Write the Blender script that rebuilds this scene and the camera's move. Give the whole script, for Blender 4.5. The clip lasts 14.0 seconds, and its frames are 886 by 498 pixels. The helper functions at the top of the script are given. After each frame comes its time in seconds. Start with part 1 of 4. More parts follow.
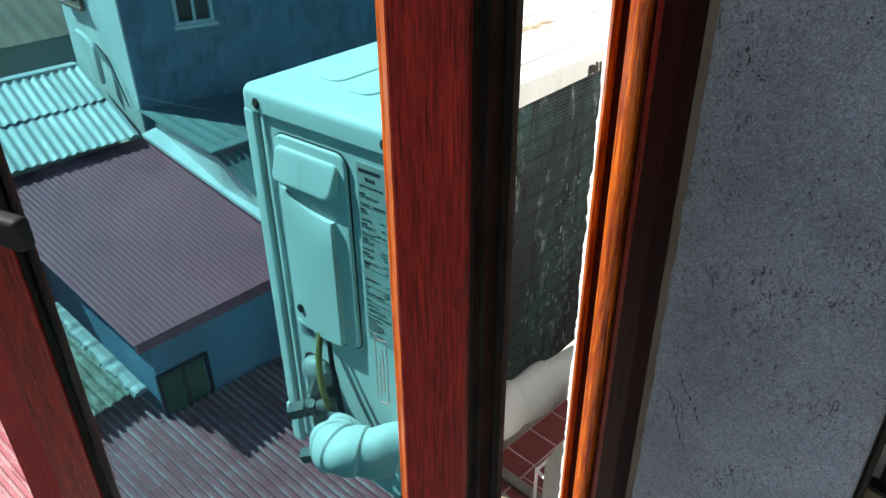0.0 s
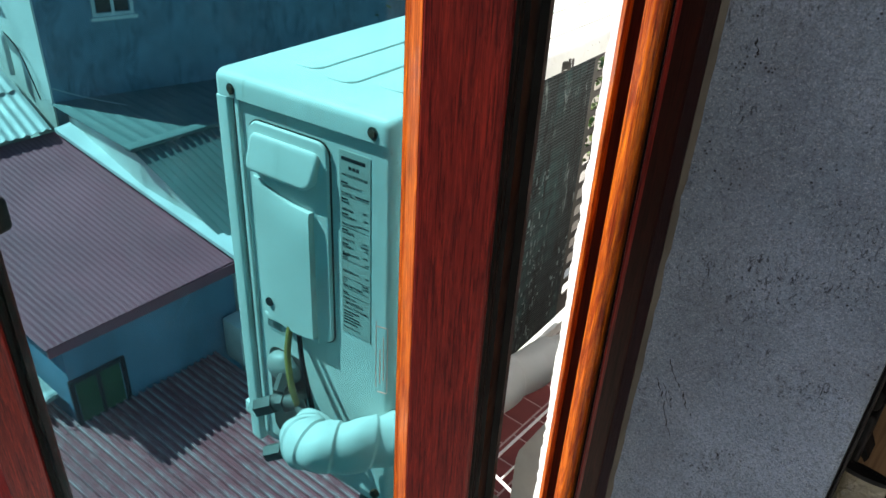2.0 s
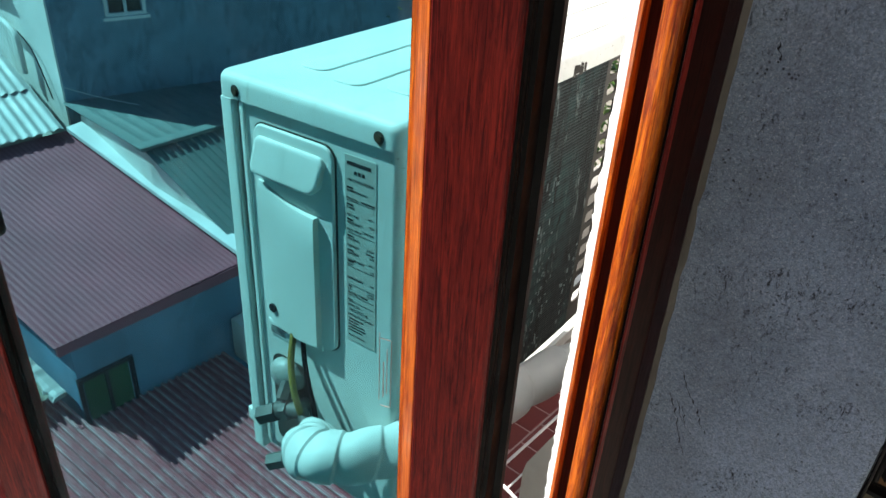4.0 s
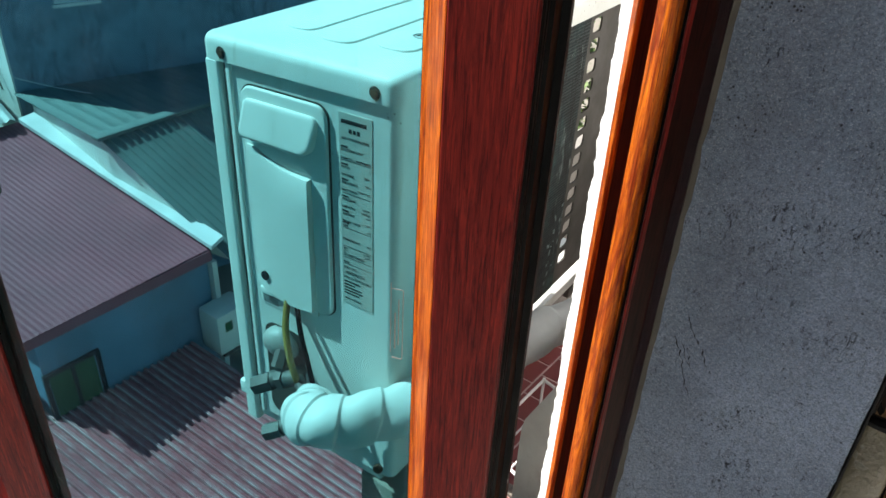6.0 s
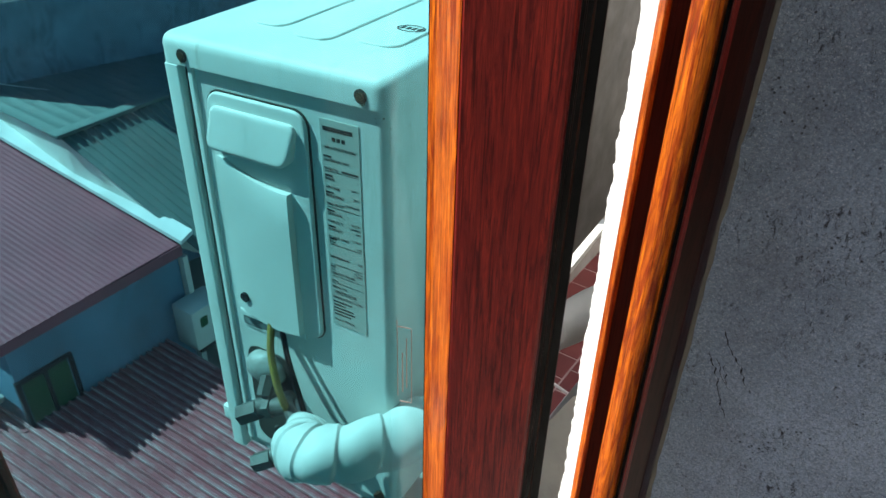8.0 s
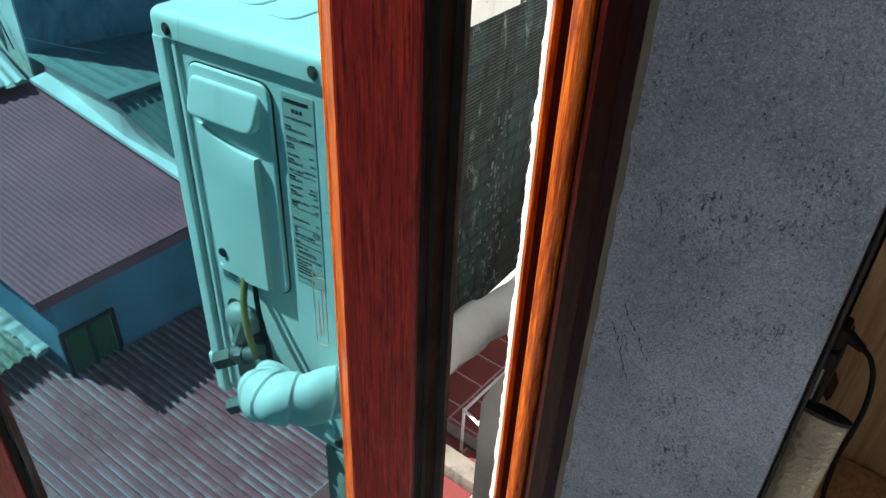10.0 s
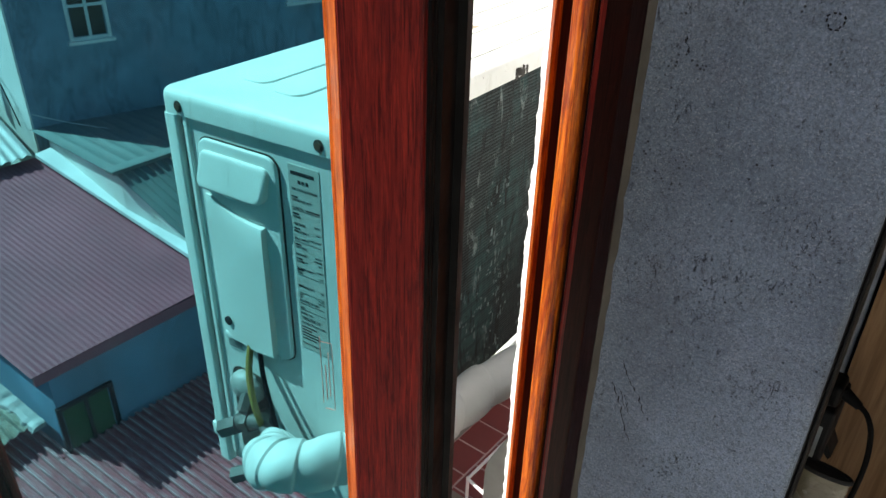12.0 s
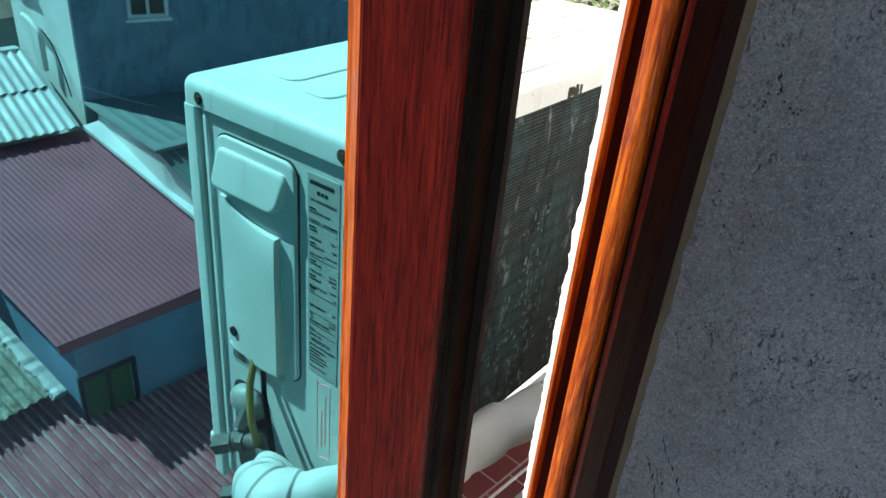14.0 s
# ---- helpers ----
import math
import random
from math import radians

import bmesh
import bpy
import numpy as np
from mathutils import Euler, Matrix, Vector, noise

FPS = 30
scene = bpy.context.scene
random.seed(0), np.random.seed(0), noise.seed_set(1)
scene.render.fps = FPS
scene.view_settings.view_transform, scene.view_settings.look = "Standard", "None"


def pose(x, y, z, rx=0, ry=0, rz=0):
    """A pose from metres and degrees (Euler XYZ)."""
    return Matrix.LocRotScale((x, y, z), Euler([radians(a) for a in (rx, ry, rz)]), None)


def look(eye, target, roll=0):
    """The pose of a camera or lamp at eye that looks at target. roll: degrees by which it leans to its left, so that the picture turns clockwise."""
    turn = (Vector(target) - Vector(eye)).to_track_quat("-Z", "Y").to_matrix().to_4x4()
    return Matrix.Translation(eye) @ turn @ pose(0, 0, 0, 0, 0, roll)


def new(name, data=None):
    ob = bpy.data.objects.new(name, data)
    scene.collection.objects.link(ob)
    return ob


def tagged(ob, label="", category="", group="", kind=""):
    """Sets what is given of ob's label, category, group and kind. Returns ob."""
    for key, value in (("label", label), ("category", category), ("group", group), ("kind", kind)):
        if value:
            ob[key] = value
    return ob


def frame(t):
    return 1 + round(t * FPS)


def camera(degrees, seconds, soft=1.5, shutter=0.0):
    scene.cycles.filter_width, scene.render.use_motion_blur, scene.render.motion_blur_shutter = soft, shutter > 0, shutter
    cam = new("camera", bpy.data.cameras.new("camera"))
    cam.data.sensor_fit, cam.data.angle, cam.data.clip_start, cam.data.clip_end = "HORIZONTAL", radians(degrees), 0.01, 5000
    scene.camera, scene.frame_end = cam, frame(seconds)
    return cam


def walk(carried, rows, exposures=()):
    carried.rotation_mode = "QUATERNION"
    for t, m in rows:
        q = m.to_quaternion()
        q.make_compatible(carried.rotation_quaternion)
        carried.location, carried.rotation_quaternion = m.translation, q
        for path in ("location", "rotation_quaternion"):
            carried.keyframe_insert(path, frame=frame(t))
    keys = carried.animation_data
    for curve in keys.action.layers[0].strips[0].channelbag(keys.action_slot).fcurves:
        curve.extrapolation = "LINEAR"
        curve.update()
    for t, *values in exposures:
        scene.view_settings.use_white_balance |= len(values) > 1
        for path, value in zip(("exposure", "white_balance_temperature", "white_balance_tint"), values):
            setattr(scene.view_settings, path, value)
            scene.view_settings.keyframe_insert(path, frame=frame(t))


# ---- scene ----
cam = camera(60.3, 14.0)
PATH = [
    (0, (0.033, 0.013, 1.609), (-1.177, 1.209, 0.558), -0.6),
    (0.5, (0.009, 0.008, 1.595), (-1.126, 1.241, 0.504), 0.7),
    (1, (-0.005, -0.013, 1.594), (-1.162, 1.229, 0.536), 2.4),
    (1.5, (-0.013, -0.024, 1.591), (-1.137, 1.261, 0.55), 3.6),
    (2, (-0.017, -0.038, 1.592), (-1.082, 1.299, 0.553), 3.4),
    (2.5, (-0.008, -0.052, 1.587), (-1.051, 1.324, 0.579), 5.0),
    (2.7, (-0.01, -0.05, 1.579), (-1.046, 1.308, 0.537), 6.5),
    (4.8, (-0.036, -0.008, 1.589), (-1.141, 1.293, 0.546), 2.0),
    (5, (-0.036, -0.017, 1.577), (-1.13, 1.277, 0.515), 2.7),
    (5.5, (-0.042, -0.061, 1.547), (-1.098, 1.222, 0.434), 4.8),
    (6, (-0.05, -0.052, 1.557), (-1.048, 1.312, 0.487), 3.2),
    (6.5, (-0.06, -0.044, 1.576), (-1.095, 1.298, 0.514), 1.1),
    (7, (-0.127, -0.005, 1.56), (-0.964, 1.451, 0.475), 2.6),
    (7.2, (-0.168, 0.006, 1.541), (-1.004, 1.419, 0.4), 1.7),
    (9.3, (-0.016, -0.007, 1.563), (-1.088, 1.329, 0.53), 1.8),
    (9.5, (-0.009, -0.009, 1.581), (-1.073, 1.34, 0.558), 0.6),
    (10, (-0.002, 0.014, 1.576), (-0.993, 1.307, 0.415), 2.6),
    (10.5, (0.004, -0.003, 1.585), (-1.047, 1.323, 0.518), 2.5),
    (11, (0.004, -0.008, 1.585), (-1.037, 1.354, 0.554), 2.4),
    (11.5, (0.005, -0.008, 1.587), (-1.041, 1.357, 0.566), 2.7),
    (12, (0.01, -0.005, 1.587), (-1.045, 1.361, 0.575), 1.7),
    (12.5, (0.01, -0.004, 1.59), (-1.03, 1.396, 0.611), 2.4),
    (13, (0.003, -0.012, 1.587), (-1.068, 1.382, 0.634), 3.7),
    (13.5, (-0.007, -0.009, 1.575), (-1.117, 1.353, 0.619), 4.0),
    (14, (-0.043, 0.067, 1.567), (-1.166, 1.381, 0.561), 5.7),
]
EXPOSURES = [(0.0, 1.3), (14.0, 1.3)]
walk(cam, [(t, look(eye, target, roll)) for t, eye, target, roll in PATH], EXPOSURES)

# ---- light ----
SUN_DIR = Vector((-1.0, -0.495, 1.25)).normalized()
world = bpy.data.worlds.new("sky_world")
scene.world = world
world.use_nodes = True
wn = world.node_tree
sky = wn.nodes.new("ShaderNodeTexSky")
sky.sky_type = "NISHITA"
sky.sun_disc = False
sky.sun_elevation = math.asin(SUN_DIR.z)
sky.sun_rotation = math.atan2(SUN_DIR.x, SUN_DIR.y)
wn.links.new(sky.outputs[0], wn.nodes["Background"].inputs[0])
wn.nodes["Background"].inputs[1].default_value = 0.062
sun = new("sun", bpy.data.lights.new("sun", "SUN"))
sun.data.energy, sun.data.angle, sun.data.color = 5.0, radians(0.5), (1.0, 0.965, 0.90)
sun.rotation_mode = "QUATERNION"
sun.rotation_quaternion = SUN_DIR.to_track_quat("Z", "Y")


# ---- materials ----
class Mat:
    """A small builder for one node material."""

    def __init__(self, name, rough=0.6, metal=0.0, spec=0.5):
        self.m = bpy.data.materials.new(name)
        self.m.use_nodes = True
        self.t = self.m.node_tree
        self.b = self.t.nodes["Principled BSDF"]
        self.b.inputs["Roughness"].default_value = rough
        self.b.inputs["Metallic"].default_value = metal
        self.b.inputs["Specular IOR Level"].default_value = spec
        self.co = self.t.nodes.new("ShaderNodeTexCoord").outputs["Object"]

    def put(self, socket, value):
        if hasattr(value, "links"):
            self.t.links.new(value, socket)
        else:
            socket.default_value = value

    def scaled(self, sx, sy, sz, rz=0.0):
        n = self.t.nodes.new("ShaderNodeMapping")
        n.inputs["Scale"].default_value = (sx, sy, sz)
        n.inputs["Rotation"].default_value = (0, 0, radians(rz))
        self.t.links.new(self.co, n.inputs[0])
        return n.outputs[0]

    def noise(self, scale, detail=4.0, rough=0.55, co=None, distort=0.0):
        n = self.t.nodes.new("ShaderNodeTexNoise")
        n.inputs["Scale"].default_value = scale
        n.inputs["Detail"].default_value = detail
        n.inputs["Roughness"].default_value = rough
        n.inputs["Distortion"].default_value = distort
        self.t.links.new(co or self.co, n.inputs["Vector"])
        return n.outputs[0]

    def voronoi(self, scale, co=None, feature="F1"):
        n = self.t.nodes.new("ShaderNodeTexVoronoi")
        n.feature = feature
        n.inputs["Scale"].default_value = scale
        self.t.links.new(co or self.co, n.inputs["Vector"])
        return n.outputs["Distance"]

    def wave(self, scale, distort, detail=2.0, dscale=1.0, co=None, axis="X"):
        n = self.t.nodes.new("ShaderNodeTexWave")
        n.bands_direction = axis
        for key, v in (("Scale", scale), ("Distortion", distort), ("Detail", detail), ("Detail Scale", dscale)):
            n.inputs[key].default_value = v
        self.t.links.new(co or self.co, n.inputs["Vector"])
        return n.outputs["Fac"]

    def ramp(self, fac, *stops):
        n = self.t.nodes.new("ShaderNodeValToRGB")
        e = n.color_ramp.elements
        while len(e) < len(stops):
            e.new(0.5)
        for el, (p, c) in zip(e, stops):
            el.position = p
            el.color = (c, c, c, 1) if isinstance(c, (int, float)) else (*c, 1)
        self.t.links.new(fac, n.inputs[0])
        return n.outputs[0]

    def mix(self, fac, a, b, blend="MIX"):
        n = self.t.nodes.new("ShaderNodeMix")
        n.data_type, n.blend_type = "RGBA", blend
        self.put(n.inputs["Factor"], fac)
        for s, v in ((n.inputs[6], a), (n.inputs[7], b)):
            self.put(s, (*v, 1) if isinstance(v, tuple) else v)
        return n.outputs[2]

    def random(self, low, high):
        n = self.t.nodes.new("ShaderNodeObjectInfo")
        return self.ramp(n.outputs["Random"], (0, low), (1, high))

    def color(self, c):
        self.put(self.b.inputs["Base Color"], (*c, 1) if isinstance(c, tuple) else c)
        return self

    def rough(self, r):
        self.put(self.b.inputs["Roughness"], r)
        return self

    def bump(self, height, strength, distance=0.01):
        n = self.t.nodes.new("ShaderNodeBump")
        n.inputs["Strength"].default_value = strength
        n.inputs["Distance"].default_value = distance
        self.t.links.new(height, n.inputs["Height"])
        last = self.b.inputs["Normal"]
        if last.links:
            self.t.links.new(last.links[0].from_socket, n.inputs["Normal"])
        self.t.links.new(n.outputs[0], last)
        return self


def wood_frame(name, dark, light, knot, flame=0.65, gloss=0.14):
    m = Mat(name, 0.34, 0.0, gloss)
    long = m.scaled(1, 1, 0.06)
    grain = m.noise(300, 6, 0.75, long, 0.9)
    pores = m.noise(560, 4, 0.75, m.scaled(1, 1, 0.022), 0.4)
    broad = m.noise(48, 4, 0.6, m.scaled(1, 1, 0.14), 2.6)
    c = m.mix(m.ramp(grain, (0.38, 0.0), (0.66, 1.0)), dark, light)
    c = m.mix(m.ramp(broad, (0.46, 0.0), (0.64, flame)), c, knot)
    c = m.mix(m.ramp(pores, (0.53, 0.0), (0.61, 0.7)), c, tuple(v * 0.3 for v in dark))
    m.color(c).bump(grain, 0.25, 0.0012)
    m.bump(m.noise(420, 2), 0.06, 0.0005)
    m.rough(m.ramp(grain, (0.3, 0.45), (0.7, 0.28)))
    return m.m


def plain(name, colour, rough=0.5, metal=0.0, spec=0.5, grain=60.0, amount=0.35, bump=0.1, dist=0.001):
    """One paint or plastic with blotches, fine grain and light relief."""
    m = Mat(name, rough, metal, spec)
    dark = tuple(v * (1 - amount) for v in colour)
    c = m.mix(m.ramp(m.noise(grain * 0.12, 4), (0.35, 0.0), (0.7, 1.0)), dark, colour)
    c = m.mix(m.ramp(m.noise(grain, 4), (0.45, 0.0), (0.8, amount * 0.6)), c, dark)
    m.color(c).bump(m.noise(grain * 2, 3), bump, dist)
    m.rough(m.ramp(m.noise(grain * 0.3, 3), (0.3, max(0.05, rough - 0.1)), (0.7, min(1.0, rough + 0.1))))
    return m.m


def cement_reveal():
    m = Mat("grey_cement_render", 0.9, 0, 0.25)
    big = m.noise(5.5, 5, 0.65)
    c = m.mix(m.ramp(big, (0.3, 0.0), (0.7, 1.0)), (0.24, 0.295, 0.38), (0.45, 0.54, 0.68))
    fine = m.noise(430, 6, 0.8)
    c = m.mix(m.ramp(fine, (0.40, 0.60), (0.54, 0.0)), c, (0.13, 0.15, 0.185))
    c = m.mix(m.ramp(m.noise(560, 4, 0.8), (0.54, 0.0), (0.64, 0.5)), c, (0.80, 0.88, 0.97))
    soot = m.ramp(m.noise(9, 6, 0.85), (0.44, 0.0), (0.58, 1.0))
    scratch = m.ramp(m.noise(210, 5, 0.8, m.scaled(1, 1, 0.45), 1.2), (0.54, 0.0), (0.60, 0.95))
    c = m.mix(m.mix(1.0, soot, scratch, "MULTIPLY"), c, (0.030, 0.031, 0.036))
    holes = m.ramp(m.voronoi(190), (0.0, 1.0), (0.16, 1.0), (0.24, 0.0))
    where = m.ramp(m.noise(16, 5, 0.75), (0.54, 0.0), (0.60, 0.9))
    c = m.mix(m.mix(1.0, holes, where, "MULTIPLY"), c, (0.035, 0.035, 0.04))
    c = m.mix(m.ramp(m.noise(7, 6, 0.75), (0.52, 0.0), (0.75, 0.45)), c, (0.16, 0.175, 0.205))
    m.color(c).bump(fine, 1.0, 0.0035)
    m.bump(m.noise(95, 4, 0.7), 0.7, 0.004)
    return m.m


def white_plaster():
    m = Mat("white_rough_plaster", 0.95, 0, 0.1)
    pits = m.ramp(m.noise(260, 3, 0.6), (0.60, 0.0), (0.70, 1.0))
    c = m.mix(m.noise(9, 4), (0.82, 0.81, 0.79), (0.90, 0.895, 0.88))
    m.color(m.mix(pits, c, (0.33, 0.32, 0.30))).bump(m.noise(300, 5, 0.75), 0.9, 0.004)
    return m.m


def ac_paint():
    m = Mat("cream_enamel_paint", 0.5, 0, 0.3)
    c = m.mix(m.ramp(m.noise(7, 4), (0.35, 0.0), (0.7, 1.0)), (0.54, 0.54, 0.50), (0.65, 0.65, 0.61))
    c = m.mix(m.ramp(m.noise(55, 5, 0.7), (0.57, 0.0), (0.75, 0.35)), c, (0.42, 0.39, 0.31))
    specks = m.ramp(m.voronoi(95), (0.0, 1.0), (0.09, 1.0), (0.12, 0.0))
    few = m.ramp(m.noise(22, 2), (0.55, 0.0), (0.62, 0.9))
    c = m.mix(m.mix(1.0, specks, few, "MULTIPLY"), c, (0.10, 0.08, 0.055))
    runs = m.ramp(m.noise(60, 5, 0.75, m.scaled(1, 0.35, 0.12), 0.5), (0.57, 0.0), (0.72, 0.5))
    c = m.mix(runs, c, (0.36, 0.35, 0.30))
    flecks = m.ramp(m.noise(190, 3, 0.6, m.scaled(1, 1, 1), 0.6), (0.71, 0.0), (0.75, 0.8))
    c = m.mix(flecks, c, (0.09, 0.075, 0.05))
    m.color(c).bump(m.noise(220, 2), 0.06, 0.0006)
    m.rough(m.ramp(m.noise(30, 4), (0.3, 0.45), (0.7, 0.62)))
    return m.m


def fin_coil():
    m = Mat("weathered_coil_fins", 0.75, 0.0, 0.15)
    fins = m.wave(60, 1.6, 2, 3, m.scaled(1, 1, 1), "Z")
    rows = m.wave(11, 0.6, 2, 4, m.scaled(1, 1, 1), "Z")
    patch = m.noise(34, 6, 0.8, m.scaled(1, 1, 0.28), 0.6)
    c = m.mix(fins, (0.007, 0.009, 0.009), (0.034, 0.045, 0.043))
    c = m.mix(m.ramp(m.noise(7, 5, 0.7, m.scaled(1, 1, 0.5)), (0.48, 0.0), (0.62, 0.7)), c, (0.028, 0.068, 0.066))
    c = m.mix(m.ramp(patch, (0.57, 0.0), (0.66, 0.8)), c, (0.17, 0.195, 0.185))
    c = m.mix(m.ramp(m.noise(26, 6, 0.8, m.scaled(1, 1, 0.22), 0.8), (0.53, 0.0), (0.61, 0.95)), c, (0.009, 0.009, 0.008))
    c = m.mix(m.ramp(rows, (0.0, 0.45), (0.35, 0.0)), c, (0.010, 0.012, 0.012))
    m.color(c).bump(fins, 0.5, 0.002)
    m.bump(patch, 0.6, 0.004)
    return m.m


def tinted_glass():
    m = Mat("teal_tinted_glass")
    t = m.t
    t.nodes.remove(m.b)
    clear = t.nodes.new("ShaderNodeBsdfTransparent")
    gloss = t.nodes.new("ShaderNodeBsdfGlossy")
    gloss.inputs["Roughness"].default_value = 0.0
    dust = t.nodes.new("ShaderNodeBsdfDiffuse")
    dust.inputs["Color"].default_value = (0.62, 0.66, 0.66, 1)
    facing = t.nodes.new("ShaderNodeLayerWeight")
    facing.inputs["Blend"].default_value = 0.5
    power = t.nodes.new("ShaderNodeMath")
    power.operation = "POWER"
    power.inputs[1].default_value = 4.0
    t.links.new(facing.outputs["Facing"], power.inputs[0])
    scale = t.nodes.new("ShaderNodeMath")
    scale.operation = "MULTIPLY_ADD"
    scale.inputs[1].default_value, scale.inputs[2].default_value = 0.8, 0.022
    t.links.new(power.outputs[0], scale.inputs[0])
    m.b = clear
    m.put(clear.inputs["Color"], m.mix(m.noise(3, 2), (0.425, 0.735, 0.785), (0.455, 0.77, 0.82)))
    mix = t.nodes.new("ShaderNodeMixShader")
    t.links.new(scale.outputs[0], mix.inputs[0])
    t.links.new(clear.outputs[0], mix.inputs[1])
    t.links.new(gloss.outputs[0], mix.inputs[2])
    dirty = t.nodes.new("ShaderNodeMixShader")
    smear = m.ramp(m.noise(9, 6, 0.75, m.scaled(1, 1, 0.7), 1.5), (0.5, 0.001), (0.74, 0.04))
    spots = m.ramp(m.voronoi(210), (0.0, 0.22), (0.06, 0.22), (0.085, 0.0))
    rare = m.ramp(m.noise(14, 2), (0.55, 0.0), (0.62, 1.0))
    dots = m.mix(1.0, spots, rare, "MULTIPLY")
    total = m.mix(1.0, smear, dots, "ADD")
    t.links.new(total, dirty.inputs[0])
    t.links.new(mix.outputs[0], dirty.inputs[1])
    t.links.new(dust.outputs[0], dirty.inputs[2])
    t.links.new(dirty.outputs[0], t.nodes["Material Output"].inputs[0])
    return m.m


def roof_paint(name, colour, worn, rough=0.42, amount=0.5, spec=0.16):
    m = Mat(name, rough, 0, spec)
    c = m.mix(m.ramp(m.noise(0.9, 5, 0.65), (0.35, 0.0), (0.7, 1.0)), tuple(v * 0.72 for v in colour), colour)
    c = m.mix(m.ramp(m.noise(6, 6, 0.75), (0.52, 0.0), (0.75, amount)), c, worn)
    spots = m.ramp(m.voronoi(2.6), (0.0, 0.7), (0.03, 0.7), (0.05, 0.0))
    c = m.mix(spots, c, tuple(min(0.8, v * 1.6 + 0.12) for v in worn))
    m.color(c).bump(m.noise(14, 4), 0.1, 0.01)
    m.rough(m.ramp(m.noise(3, 4), (0.3, rough - 0.12), (0.7, rough + 0.15)))
    return m.m


def rib_glint_roof(name, colour, worn, pitch, slant, start):
    """Worn ribbed sheet with sun glints painted pale along the ridges; the ribs follow each other along y, slanting
    with x.
    """
    m = Mat(name, 0.38, 0, 0.45)
    c = m.mix(m.ramp(m.noise(0.9, 5, 0.65), (0.35, 0.0), (0.7, 1.0)), tuple(v * 0.75 for v in colour), colour)
    c = m.mix(m.ramp(m.noise(6, 6, 0.75), (0.52, 0.0), (0.75, 0.5)), c, tuple(0.5 * (a + b) for a, b in zip(colour, worn)))
    split = m.t.nodes.new("ShaderNodeSeparateXYZ")
    m.t.links.new(m.co, split.inputs[0])

    def calc(kind, a, b=0.0, e=0.0):
        n = m.t.nodes.new("ShaderNodeMath")
        n.operation = kind
        for k, v in enumerate((a, b, e)):
            m.put(n.inputs[k], v)
        return n.outputs[0]

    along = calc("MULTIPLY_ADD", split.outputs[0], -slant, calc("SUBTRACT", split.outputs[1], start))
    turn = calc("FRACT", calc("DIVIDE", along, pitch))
    # These rib-edge lines paint the sun's glints, in the same tone as the wear.
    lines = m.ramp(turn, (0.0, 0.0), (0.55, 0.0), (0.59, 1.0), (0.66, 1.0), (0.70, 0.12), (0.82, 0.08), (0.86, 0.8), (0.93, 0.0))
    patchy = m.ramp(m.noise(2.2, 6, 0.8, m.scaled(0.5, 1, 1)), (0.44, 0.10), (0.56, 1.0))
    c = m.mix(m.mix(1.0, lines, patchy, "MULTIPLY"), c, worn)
    spots = m.ramp(m.voronoi(2.6), (0.0, 0.7), (0.03, 0.7), (0.05, 0.0))
    m.color(m.mix(spots, c, worn)).bump(m.noise(14, 4), 0.1, 0.01)
    return m.m


def stained_wall(name, colour, stain, scale=1.2, bump=0.2):
    m = Mat(name, 0.9, 0, 0.2)
    tall = m.scaled(1, 1, 0.4)
    c = m.mix(m.ramp(m.noise(scale, 5, 0.65), (0.35, 0.0), (0.68, 1.0)), tuple(v * 0.75 for v in colour), colour)
    c = m.mix(m.ramp(m.noise(scale * 1.7, 6, 0.75, tall, 0.7), (0.5, 0.0), (0.72, 0.8)), c, stain)
    c = m.mix(m.ramp(m.noise(scale * 9, 4, 0.7), (0.6, 0.0), (0.8, 0.4)), c, stain)
    m.color(c).bump(m.noise(scale * 22, 4, 0.7), bump, 0.02)
    return m.m


def mossy_sheet():
    m = Mat("mossy_old_roof_sheet", 0.85, 0, 0.15)
    c = m.mix(m.ramp(m.noise(2.2, 6, 0.75), (0.36, 0.0), (0.62, 1.0)), (0.13, 0.125, 0.085), (0.36, 0.37, 0.315))
    c = m.mix(m.ramp(m.noise(9, 6, 0.8), (0.50, 0.0), (0.62, 0.9)), c, (0.085, 0.085, 0.055))
    c = m.mix(m.ramp(m.noise(30, 4, 0.7), (0.60, 0.0), (0.68, 0.9)), c, (0.60, 0.60, 0.52))
    m.color(c).bump(m.noise(24, 5, 0.75), 0.6, 0.02)
    return m.m


def oak_panel():
    m = Mat("brown_wood_panel", 0.45, 0, 0.4)
    g = m.noise(120, 5, 0.6, m.scaled(1, 1, 0.05), 0.5)
    m.color(m.mix(m.ramp(g, (0.35, 0.0), (0.68, 1.0)), (0.24, 0.13, 0.06), (0.42, 0.25, 0.13))).bump(g, 0.15, 0.001)
    return m.m


def tile_clay():
    m = Mat("red_clay_tile", 0.4, 0, 0.4)
    c = m.mix(m.noise(30, 5, 0.7), (0.13, 0.026, 0.027), (0.21, 0.045, 0.042))
    m.color(m.mix(0.35, c, m.random((0.12, 0.024, 0.025), (0.22, 0.055, 0.05)))).bump(m.noise(160, 3), 0.15, 0.001)
    return m.m


